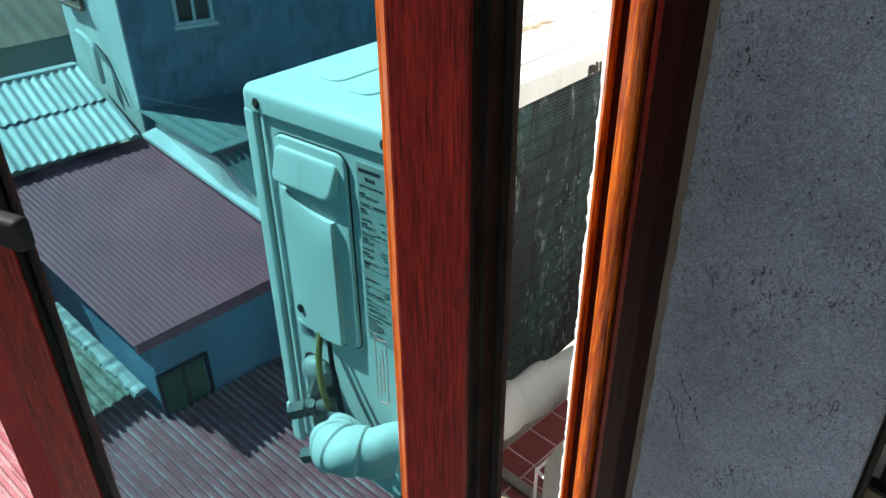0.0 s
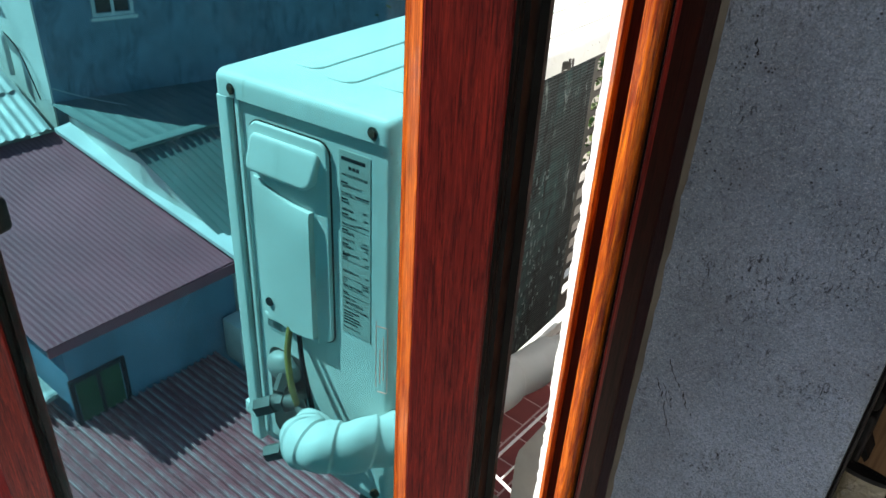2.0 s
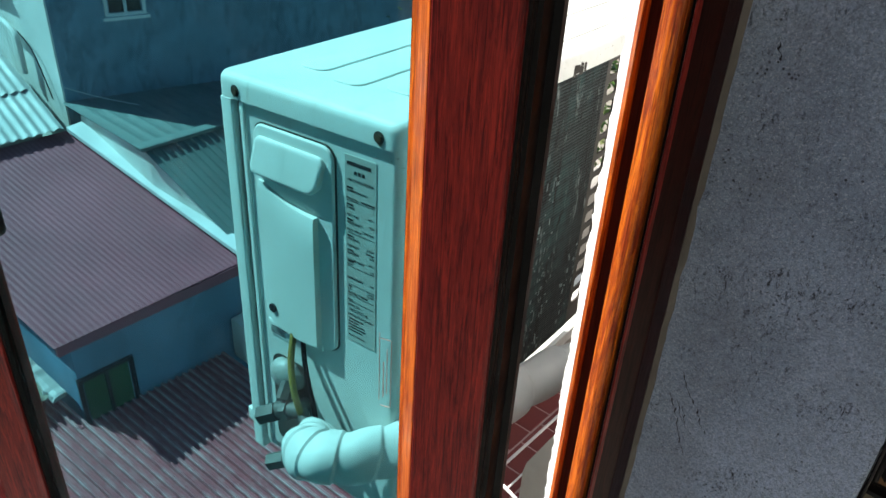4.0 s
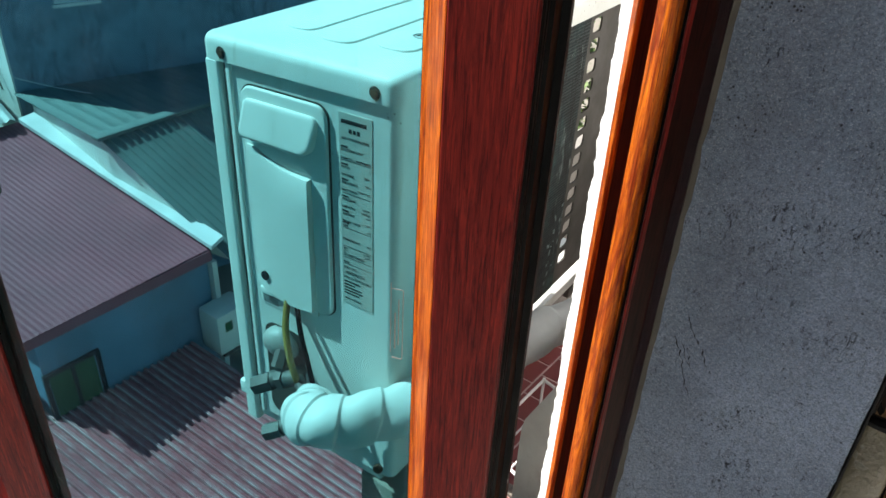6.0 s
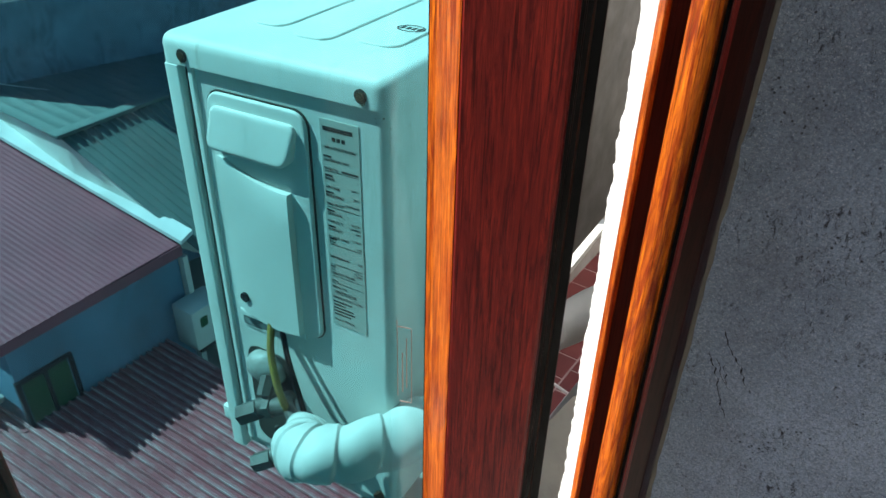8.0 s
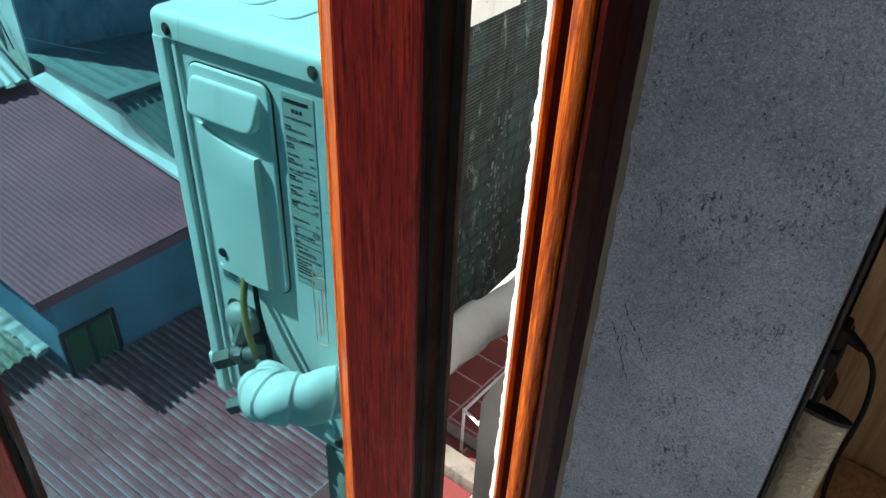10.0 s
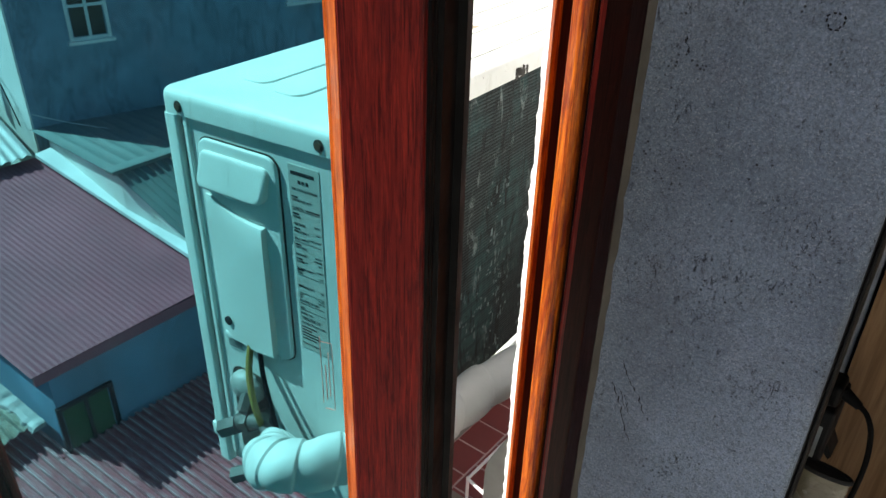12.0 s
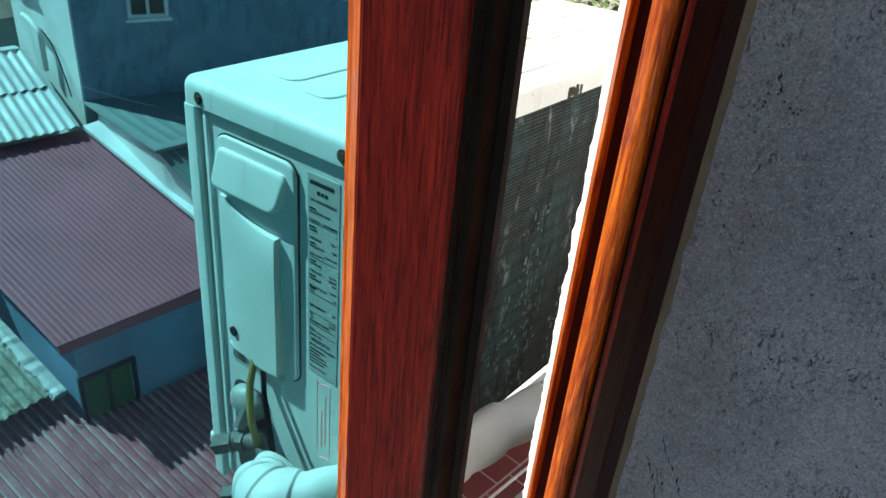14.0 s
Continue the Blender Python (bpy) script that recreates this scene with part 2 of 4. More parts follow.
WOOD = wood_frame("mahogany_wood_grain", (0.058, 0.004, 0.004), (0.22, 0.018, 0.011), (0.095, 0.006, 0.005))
# Golden copy of the frame wood, with the sunlight put into its colour.
LITWOOD = wood_frame("sunlit_wood_grain", (0.17, 0.016, 0.003), (0.64, 0.165, 0.009), (0.14, 0.012, 0.003), 0.75)
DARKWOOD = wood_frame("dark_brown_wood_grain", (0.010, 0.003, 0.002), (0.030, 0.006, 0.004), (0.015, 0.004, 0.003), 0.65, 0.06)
BLACK = plain("black_rubber", (0.006, 0.006, 0.006), 0.6, 0, 0.08, 90, 0.3)
# Darker copy of the wood: the shade inside the jamb groove as colour.
GROOVE_SHADE = wood_frame("groove_shade_wood", (0.030, 0.006, 0.004), (0.062, 0.010, 0.006), (0.04, 0.008, 0.005))
BLACKMETAL = plain("black_powder_coat", (0.009, 0.009, 0.010), 0.62, 0, 0.18, 120, 0.25)
CEMENT = cement_reveal()
PLASTER = white_plaster()
CAULK = plain("grey_caulk", (0.15, 0.135, 0.115), 0.9, 0, 0.2, 160, 0.3, 0.4)
PUTTY = plain("grey_putty", (0.30, 0.295, 0.27), 0.45, 0, 0.5, 160, 0.35, 0.6)
CRACK = plain("dark_crack", (0.035, 0.035, 0.038), 0.95, 0, 0.05, 200, 0.4)
GLASS = tinted_glass()
CREAM = ac_paint()
COIL = fin_coil()
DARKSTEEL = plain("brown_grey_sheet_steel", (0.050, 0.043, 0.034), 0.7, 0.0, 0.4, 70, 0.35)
FLAKE = plain("oxidised_fin_edges", (0.15, 0.19, 0.185), 0.7, 0.0, 0.3, 300, 0.5)
RUST = plain("rusty_screw", (0.13, 0.075, 0.045), 0.7, 0.5, 0.4, 300, 0.5, 0.3)
RUSTSTAIN = plain("orange_rust_stain", (0.46, 0.38, 0.27), 0.8, 0, 0.2, 180, 0.4)
PAPER = plain("silver_grey_label", (0.40, 0.405, 0.365), 0.45, 0, 0.4, 120, 0.2)
INK = plain("dark_print", (0.02, 0.02, 0.022), 0.6, 0, 0.2, 200, 0.1)
BRASS = plain("tarnished_brass", (0.12, 0.115, 0.105), 0.6, 0.4, 0.4, 140, 0.4, 0.2)
TAPE = plain("white_wrap_tape", (0.56, 0.555, 0.525), 0.6, 0, 0.4, 60, 0.2, 0.2, 0.002)
WIREGREEN = plain("yellow_green_sleeve", (0.30, 0.20, 0.045), 0.5, 0, 0.4, 120, 0.3)
CLAY = tile_clay()
GROUT = plain("pale_grout", (0.52, 0.38, 0.36), 0.95, 0, 0.1, 90, 0.3)
WHITEWIRE = plain("white_coated_wire", (0.78, 0.78, 0.76), 0.35, 0, 0.5, 140, 0.15)
CONCRETE = stained_wall("grey_concrete", (0.34, 0.32, 0.29), (0.20, 0.18, 0.16), 6, 0.5)
LEDGE = stained_wall("beige_cement", (0.40, 0.375, 0.33), (0.27, 0.25, 0.21), 6, 0.08)
KERB = stained_wall("dirty_kerb_cement", (0.24, 0.215, 0.18), (0.05, 0.045, 0.04), 9, 0.15)
MAROON = roof_paint("maroon_roof_sheet", (0.28, 0.074, 0.098), (0.28, 0.115, 0.135), 0.55, 0.4, 0.25)
MAROON2 = rib_glint_roof("weathered_maroon_roof_sheet", (0.27, 0.062, 0.076), (0.56, 0.44, 0.45), 9.6 / 91, 0.56 / 6.2, -5.0 + 7.74 * 0.56 / 6.2)
PALEROOF = roof_paint("pale_galvanised_roof", (0.46, 0.47, 0.455), (0.45, 0.43, 0.38), 0.5, 0.35)
OLDROOF = mossy_sheet()
TEALROOF = roof_paint("green_grey_roof_sheet", (0.13, 0.18, 0.175), (0.16, 0.20, 0.19), 0.55, 0.4)
BLUEWALL = stained_wall("blue_painted_render", (0.12, 0.23, 0.33), (0.05, 0.08, 0.11), 0.9)
# Render colours carry the light: shaded front darker, sunlit side pale.
FARWALL = stained_wall("shaded_grey_blue_render", (0.185, 0.285, 0.36), (0.040, 0.062, 0.082), 2.2)
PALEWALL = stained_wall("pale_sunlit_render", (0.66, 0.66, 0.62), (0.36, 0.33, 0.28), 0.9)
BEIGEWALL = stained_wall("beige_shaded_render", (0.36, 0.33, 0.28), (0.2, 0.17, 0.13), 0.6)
BROWNROOF = roof_paint("brown_roof_sheet", (0.24, 0.15, 0.11), (0.16, 0.1, 0.08), 0.6, 0.4)
WHITEFRAME = plain("white_window_paint", (0.66, 0.67, 0.66), 0.5, 0, 0.4, 20, 0.25)
DARKPANE = plain("dark_window_glass", (0.02, 0.022, 0.024), 0.08, 0, 0.5, 3, 0.3, 0.02)
GREENPANE = plain("green_curtained_glass", (0.025, 0.13, 0.045), 0.5, 0, 0.15, 4, 0.6, 0.02)
EARTH = stained_wall("dry_earth_ground", (0.30, 0.27, 0.22), (0.13, 0.14, 0.09), 0.5, 0.4)
OAK = oak_panel()
ROOMWALL = stained_wall("room_wall_paint", (0.84, 0.83, 0.80), (0.74, 0.73, 0.69), 1.5, 0.1)
BOUNCEFLOOR = plain("pale_bounce_floor", (0.62, 0.59, 0.53), 0.4, 0, 0.4, 30, 0.15)
TIN = plain("dull_olive_plastic_film", (0.23, 0.20, 0.13), 0.22, 0.0, 0.6, 60, 0.5, 0.5, 0.004)
PALESTICKER = plain("faded_grey_sticker", (0.42, 0.44, 0.44), 0.6, 0, 0.3, 90, 0.25)
BARK = plain("grey_bark", (0.14, 0.11, 0.08), 0.9, 0, 0.2, 40, 0.5, 0.6, 0.01)


def leaf_material():
    m = Mat("green_leaves", 0.5, 0, 0.3)
    n = m.t.nodes.new("ShaderNodeNewGeometry")
    m.color(m.ramp(n.outputs["Random Per Island"], (0, (0.05, 0.10, 0.02)), (0.6, (0.10, 0.17, 0.04)), (1, (0.22, 0.24, 0.10))))
    return m.m


LEAF = leaf_material()


# ---- builders ----
def mesh_of(bm, name, material, smooth=False, angle=35):
    bmesh.ops.recalc_face_normals(bm, faces=bm.faces)
    me = bpy.data.meshes.new(name)
    bm.to_mesh(me)
    bm.free()
    me.materials.append(material)
    if smooth:
        me.shade_smooth()
        me.set_sharp_from_angle(angle=radians(angle))
    return me


def part(name, bm, material, parent=None, label="", smooth=True, angle=35):
    ob = new(name, mesh_of(bm, name, material, smooth, angle))
    if parent is not None:
        ob.parent = parent
    return tagged(ob, label)


def thing(name, m=None, label="", category="", group="", kind=""):
    ob = new(name)
    ob.empty_display_size = 0.05
    if m is not None:
        ob.matrix_basis = m
    return tagged(ob, label, category, group, kind)


def box(x0, x1, y0, y1, z0, z1, bevel=0.0, seg=2, bm=None):
    b = bmesh.new()
    bmesh.ops.create_cube(b, size=1.0, matrix=Matrix.LocRotScale(((x0 + x1) / 2, (y0 + y1) / 2, (z0 + z1) / 2), None, (x1 - x0, y1 - y0, z1 - z0)))
    if bevel:
        bmesh.ops.bevel(b, geom=b.edges[:], offset=bevel, segments=seg, profile=0.5, affect="EDGES")
    return join(bm, b)


def join(bm, b):
    if bm is None:
        return b
    me = bpy.data.meshes.new("tmp")
    b.to_mesh(me)
    b.free()
    bm.from_mesh(me)
    bpy.data.meshes.remove(me)
    return bm


def prism(points, z0, z1, bm=None, m=None):
    """A closed outline in x and y drawn up from z0 to z1."""
    b = bmesh.new()
    low = [b.verts.new((x, y, z0)) for x, y in points]
    high = [b.verts.new((x, y, z1)) for x, y in points]
    b.faces.new(low[::-1])
    b.faces.new(high)
    for i in range(len(points)):
        j = (i + 1) % len(points)
        b.faces.new((low[i], low[j], high[j], high[i]))
    if m is not None:
        b.transform(m)
    return join(bm, b)


def rounded(x0, x1, z0, z1, r, n=6):
    """The outline of a rectangle with round corners."""
    out = []
    for cx, cz, a in ((x1 - r, z1 - r, 0), (x0 + r, z1 - r, 90), (x0 + r, z0 + r, 180), (x1 - r, z0 + r, 270)):
        for k in range(n + 1):
            t = radians(a + 90 * k / n)
            out.append((cx + r * math.cos(t), cz + r * math.sin(t)))
    return out


STAND = Matrix(((1, 0, 0, 0), (0, 0, -1, 0), (0, 1, 0, 0), (0, 0, 0, 1)))  # x, y, z -> x, -z, y


def cyl(p, q, r, n=14, r2=None, bm=None):
    p, q = Vector(p), Vector(q)
    b = bmesh.new()
    bmesh.ops.create_cone(b, cap_ends=True, segments=n, radius1=r, radius2=r if r2 is None else r2, depth=(q - p).length)
    b.transform(Matrix.Translation((p + q) / 2) @ (q - p).to_track_quat("Z", "Y").to_matrix().to_4x4())
    return join(bm, b)


def smooth_path(pts, n=8):
    pts = [Vector(p) for p in pts]
    out = []
    for i in range(len(pts) - 1):
        a, b, c, d = pts[max(i - 1, 0)], pts[i], pts[i + 1], pts[min(i + 2, len(pts) - 1)]
        for k in range(n):
            t = k / n
            out.append(0.5 * (2 * b + (c - a) * t + (2 * a - 5 * b + 4 * c - d) * t * t + (3 * b - a - 3 * c + d) * t ** 3))
    return out + [pts[-1]]


def tube(pts, radius, n=12, steps=8, bm=None):
    """A tube along a smooth path; radius: a number or a function of the share of the way and of the angle."""
    path = smooth_path(pts, steps)
    b = bmesh.new()
    rings = []
    side = None
    for i, p in enumerate(path):
        d = (path[min(i + 1, len(path) - 1)] - path[max(i - 1, 0)]).normalized()
        side = (d.orthogonal() if side is None else side - d * side.dot(d)).normalized()
        up = d.cross(side)
        ring = []
        for k in range(n):
            a = 2 * math.pi * k / n
            r = radius(i / (len(path) - 1), a) if callable(radius) else radius
            ring.append(b.verts.new(p + (side * math.cos(a) + up * math.sin(a)) * r))
        rings.append(ring)
    for r0, r1 in zip(rings, rings[1:]):
        for k in range(n):
            b.faces.new((r0[k], r0[(k + 1) % n], r1[(k + 1) % n], r1[k]))
    b.faces.new(rings[0][::-1])
    b.faces.new(rings[-1])
    return join(bm, b)


def sheet(corner, along, across, pitch, height, profile="wave", thick=0.006, sag=0.0):
    """A corrugated roof sheet: ribs run along the first vector and follow each other across the second."""
    corner, along, across = Vector(corner), Vector(along), Vector(across)
    up = along.cross(across).normalized()
    up = up if up.z > 0 else -up
    count = max(1, round(across.length / pitch))
    shape = {"wave": [(k / 8, 0.5 - 0.5 * math.cos(k * math.pi / 4)) for k in range(8)],
             "rib": [(0.0, 0), (0.62, 0), (0.70, 1), (0.92, 1)],
             "box": [(0.0, 0), (0.52, 0), (0.60, 1), (0.66, 0.82), (0.82, 0.82), (0.88, 1)]}[profile]
    rows = [(i + s, h) for i in range(count) for s, h in shape] + [(count, shape[0][1])]
    b = bmesh.new()
    steps = 6 if sag else 1
    top, low = [], []
    for s, h in rows:
        line_t, line_l = [], []
        for k in range(steps + 1):
            u = k / steps
            wob = sag * noise.noise(Vector((s * 0.31, u * 4.0, corner.x)))
            p = corner + across * (s / count) + along * u + up * (h * height + wob)
            line_t.append(b.verts.new(p))
            line_l.append(b.verts.new(p - up * thick))
        top.append(line_t)
        low.append(line_l)
    for i in range(len(rows) - 1):
        for k in range(steps):
            b.faces.new((top[i][k], top[i + 1][k], top[i + 1][k + 1], top[i][k + 1]))
            b.faces.new((low[i][k], low[i][k + 1], low[i + 1][k + 1], low[i + 1][k]))
        b.faces.new((top[i][0], low[i][0], low[i + 1][0], top[i + 1][0]))
        b.faces.new((top[i][-1], top[i + 1][-1], low[i + 1][-1], low[i][-1]))
    for i in (0, -1):
        for k in range(steps):
            b.faces.new((top[i][k], top[i][k + 1], low[i][k + 1], low[i][k]))
    return b


def lettering(name, words, size, x, z, y, parent, material, align="LEFT", label=""):
    """Raised print in the plane y, read from the side of smaller y."""
    cu = bpy.data.curves.new(name, "FONT")
    cu.body, cu.size, cu.align_x, cu.extrude = words, size, align, 0.0001
    tmp = bpy.data.objects.new(name, cu)
    scene.collection.objects.link(tmp)
    bpy.context.view_layer.update()
    me = bpy.data.meshes.new_from_object(tmp.evaluated_get(bpy.context.evaluated_depsgraph_get()))
    bpy.data.objects.remove(tmp)
    me.transform(Matrix.Translation((x, y, z)) @ STAND)
    me.materials.clear()
    me.materials.append(material)
    ob = new(name, me)
    ob.parent = parent
    return tagged(ob, label)


# ---- setting: the room and its window wall ----
IN, OUT = -0.050, -0.3255          # inner and outer face of the window wall
REVEAL, SILL, HEAD, FAR_JAMB = 0.569, 0.42, 2.55, -1.25


def rough_corner(x0, x1, y0, y1, z0, z1, step, amount):
    """A plaster pier whose outer vertical corner at (x0, y0) is chipped and uneven."""
    b = bmesh.new()
    rows = []
    n = int((z1 - z0) / step)
    for i in range(n + 1):
        z = z0 + (z1 - z0) * i / n
        w = amount * (noise.noise(Vector((z * 23, 1.3, 0))) + 0.7 * noise.noise(Vector((z * 90, 4.1, 0))) + 0.35 * noise.noise(Vector((z * 260, 7.7, 0))))
        d = 0.5 * amount * noise.noise(Vector((z * 60, 9.9, 2)))
        pts = [(x0 - w, y0 + 0.0275 + d), (x0 + 0.004 - w * 0.7, y0 + 0.0235 + d * 0.5), (x0 + 0.012 - w * 0.3, y0 + 0.0130), (x0 + 0.025, y0), (x1, y0), (x1, y1), (x0, y1), (x0 - w * 0.4, y0 + 0.040)]
        rows.append([b.verts.new((x, y, z)) for x, y in pts])
    for r0, r1 in zip(rows, rows[1:]):
        for k in range(len(r0)):
            j = (k + 1) % len(r0)
            b.faces.new((r0[k], r0[j], r1[j], r1[k]))
    b.faces.new(rows[0][::-1])
    b.faces.new(rows[-1])
    return b


LIP = -0.0388


def rough_lip(x0, x1, y0, y1, z0, z1, step=0.003):
    """The render's inner edge, standing a little into the room, with a crumbled arris."""
    b = bmesh.new()
    prev = None
    n = int((z1 - z0) / step)
    for i in range(n + 1):
        z = z0 + (z1 - z0) * i / n
        w = 0.0014 * (noise.noise(Vector((z * 40, 6.1, 0))) + 0.9 * noise.noise(Vector((z * 140, 2.1, 0))))
        ring = [b.verts.new(p) for p in ((x0, y0, z), (x1 - 0.003 + w, y0, z), (x1 + w, y0 + 0.003 - w, z), (x1, y1, z), (x0, y1, z))]
        if prev:
            for k in range(5):
                b.faces.new((prev[k], prev[(k + 1) % 5], ring[(k + 1) % 5], ring[k]))
        prev = ring
    return b


wall_window = thing("wall_window", label="rendered window wall with a deep cement reveal", category="wall", kind="structure")
part("outer_pier", rough_corner(-0.3315, -0.2410, 0.5455, 3.2, SILL - 0.3, HEAD, 0.0025, 0.0026), PLASTER, wall_window, "white rough plaster outer edge", smooth=False)
part("reveal_pier", box(-0.2405, IN, REVEAL, 2.0, 0.0, HEAD), CEMENT, wall_window, "grey cement rendered reveal")
part("reveal_lip", rough_lip(-0.0500, LIP, REVEAL, REVEAL + 0.018, 0.0, HEAD), CEMENT, wall_window, "chipped cement edge of the reveal", smooth=False)
part("outer_wall_below", box(OUT, -0.2255, -3.0, 3.2, -7.2, SILL - 0.3), PLASTER, wall_window)
part("wall_below", box(-0.225, IN, -3.0, 0.5685, 0.0, SILL - 0.006), ROOMWALL, wall_window)
part("sill_infill", box(OUT, -0.2255, FAR_JAMB, 0.5445, SILL - 0.3, SILL - 0.006), PLASTER, wall_window)
part("wall_above", box(OUT, IN, -3.0, 3.2, HEAD + 0.002, 3.4), ROOMWALL, wall_window)
part("far_pier", box(OUT, IN, -3.0, FAR_JAMB, SILL - 0.3, HEAD), PLASTER, wall_window)


def crack(points, width):
    """A thin ragged crack line on the reveal, a hair proud of it."""
    b = bmesh.new()
    line = []
    pts = [Vector(p) for p in points]
    for i in range(len(pts) - 1):
        for k in range(7):
            t = k / 7
            p = pts[i].lerp(pts[i + 1], t)
            p += Vector((noise.noise(p.to_3d() * 170), noise.noise(p.to_3d() * 170 + Vector((5, 5, 5))))) * 0.003
            line.append(p)
    line.append(pts[-1])
    prev = None
    for i, p in enumerate(line):
        w = width * (0.35 + 0.65 * abs(noise.noise(Vector((i * 0.7, p.x * 50, 0))))) * (1 if 0 < i < len(line) - 1 else 0.2)
        pair = (b.verts.new((p.x - w, REVEAL - 0.0006, p.y + w * 0.4)), b.verts.new((p.x + w, REVEAL - 0.0006, p.y - w * 0.4)))
        if prev:
            b.faces.new((prev[0], pair[0], pair[1], prev[1]))
        prev = pair
    return b


CRACKS = [([(-0.208, 1.123), (-0.196, 1.100), (-0.186, 1.090), (-0.180, 1.078), (-0.172, 1.066)], 0.0024),
          ([(-0.215, 1.095), (-0.203, 1.072), (-0.196, 1.050), (-0.186, 1.028)], 0.0021),
          ([(-0.207, 1.090), (-0.199, 1.073), (-0.190, 1.062)], 0.0016),
          ([(-0.200, 1.085), (-0.193, 1.066)], 0.0014),
          ([(-0.160, 1.170), (-0.135, 1.160), (-0.115, 1.146)], 0.0006),
          ([(-0.206, 1.440), (-0.203, 1.430), (-0.200, 1.424)], 0.0022)]
for pts, w in CRACKS:
    part("crack", crack(pts, w * 0.6), CRACK, wall_window, "dark hairline crack in the cement", smooth=False)
ring = bmesh.new()
for k in range(10):
    a = 2 * math.pi * k / 10
    join(ring, prism([(-0.105 + 0.0065 * math.cos(a + d) * (1 + 0.2 * math.sin(3 * a)) * r, 1.466 + 0.0065 * math.sin(a + d) * r) for d, r in ((-0.2, 0.95), (0.2, 1.0), (0.16, 0.78), (-0.2, 0.8))], 0, 0.0006, m=Matrix.Translation((0, REVEAL, 0)) @ STAND))
part("screw_hole", ring, CRACK, wall_window, "old chipped screw hole", smooth=False)

# Unseen room shell; its floor and walls are pale to bounce daylight.
tagged(part("floor", box(IN, 3.2, -3.0, 2.0, -0.15, 0.0), BOUNCEFLOOR), "unseen room floor, pale to bounce daylight", "floor", kind="structure")
tagged(part("ceiling", box(IN, 3.2, -3.0, 2.0, 3.0, 3.1), ROOMWALL), "pale painted ceiling", "ceiling", kind="structure")
tagged(part("wall_east", box(3.2, 3.3, -3.0, 2.0, 0.0, 3.0), ROOMWALL), "plain painted room wall", "wall", kind="structure")
# The wide opening is added out of view to let fill light onto the reveal.
wall_south = thing("wall_south", label="plain painted room wall with an added opening for fill light", category="wall", kind="structure")
part("wall_piece", box(IN, 0.1, -3.1, -3.0, 0.0, 3.0), ROOMWALL, wall_south)
part("wall_piece", box(3.1, 3.2, -3.1, -3.0, 0.0, 3.0), ROOMWALL, wall_south)
part("wall_piece", box(0.1, 3.1, -3.1, -3.0, 0.0, 0.1), ROOMWALL, wall_south)
part("wall_piece", box(0.1, 3.1, -3.1, -3.0, 2.9, 3.0), ROOMWALL, wall_south)
tagged(part("wall_north", box(IN, 3.2, 2.0, 2.1, 0.0, 3.0), ROOMWALL), "plain painted room wall", "wall", kind="structure")

# ---- the fixed window frame ----
JAMB = [(-0.307, 0.5445), (-0.307, 0.5390), (-0.3055, 0.5365), (-0.2995, 0.5310), (-0.2985, 0.5315), (-0.2980, 0.5430), (-0.2815, 0.5430), (-0.2795, 0.5215), (-0.2770, 0.5180),
        (-0.2680, 0.5125), (-0.2575, 0.5088), (-0.2545, 0.5085), (-0.2535, 0.5445)]
COVER_STRIP = [(-0.2500, 0.5445), (-0.2495, 0.5095), (-0.2485, 0.5085), (-0.2470, 0.5088), (-0.2455, 0.5110), (-0.2440, 0.5128), (-0.2350, 0.5240), (-0.2338, 0.5270), (-0.2332, 0.5535), (-0.2345, 0.5550), (-0.2400, 0.5550), (-0.2400, 0.5445)]
window_1 = thing("window_1", label="wood-grained fixed window frame with black gaskets", category="window frame", kind="structure")
part("jamb", prism(JAMB, SILL + 0.05, HEAD - 0.05), LITWOOD, window_1, "jamb, its wood grain in a golden sunlit tone", smooth=False)
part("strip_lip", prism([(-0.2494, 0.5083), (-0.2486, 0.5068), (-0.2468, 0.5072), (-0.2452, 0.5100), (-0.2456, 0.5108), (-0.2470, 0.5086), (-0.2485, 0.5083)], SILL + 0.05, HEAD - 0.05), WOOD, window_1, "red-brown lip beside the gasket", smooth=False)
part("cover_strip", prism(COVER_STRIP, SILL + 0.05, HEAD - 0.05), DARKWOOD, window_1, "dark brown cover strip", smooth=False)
part("groove_strip", prism([(-0.2976, 0.5427), (-0.2976, 0.5395), (-0.2820, 0.5395), (-0.2820, 0.5427)], SILL + 0.05, HEAD - 0.05), GROOVE_SHADE, window_1, "dark red-brown strip, the groove's shade in its colour")
part("gasket", prism([(-0.2533, 0.5125), (-0.2502, 0.5125), (-0.2502, 0.5400), (-0.2533, 0.5400)], SILL + 0.05, HEAD - 0.05), BLACK, window_1, "black rubber gasket")
caulk = bmesh.new()
rows = []
for i in range(121):
    z = SILL + (HEAD - SILL) * i / 120
    e = 0.0016 * noise.noise(Vector((z * 40, 3, 1)))
    rows.append([caulk.verts.new(p) for p in ((-0.2400, 0.5555, z), (-0.2335 + e, 0.5555 + 0.2 * e, z), (-0.2322 + 2 * e, 0.5688, z), (-0.2400, 0.5688, z))])
for r0, r1 in zip(rows, rows[1:]):
    for k in range(4):
        caulk.faces.new((r0[k], r0[(k + 1) % 4], r1[(k + 1) % 4], r1[k]))
part("caulk_joint", caulk, CAULK, window_1, "rough grey mortar joint")
flip = [(x, FAR_JAMB + 0.5445 - y) for x, y in JAMB][::-1]
part("jamb", prism(flip, SILL + 0.05, HEAD - 0.05), LITWOOD, window_1, smooth=False)
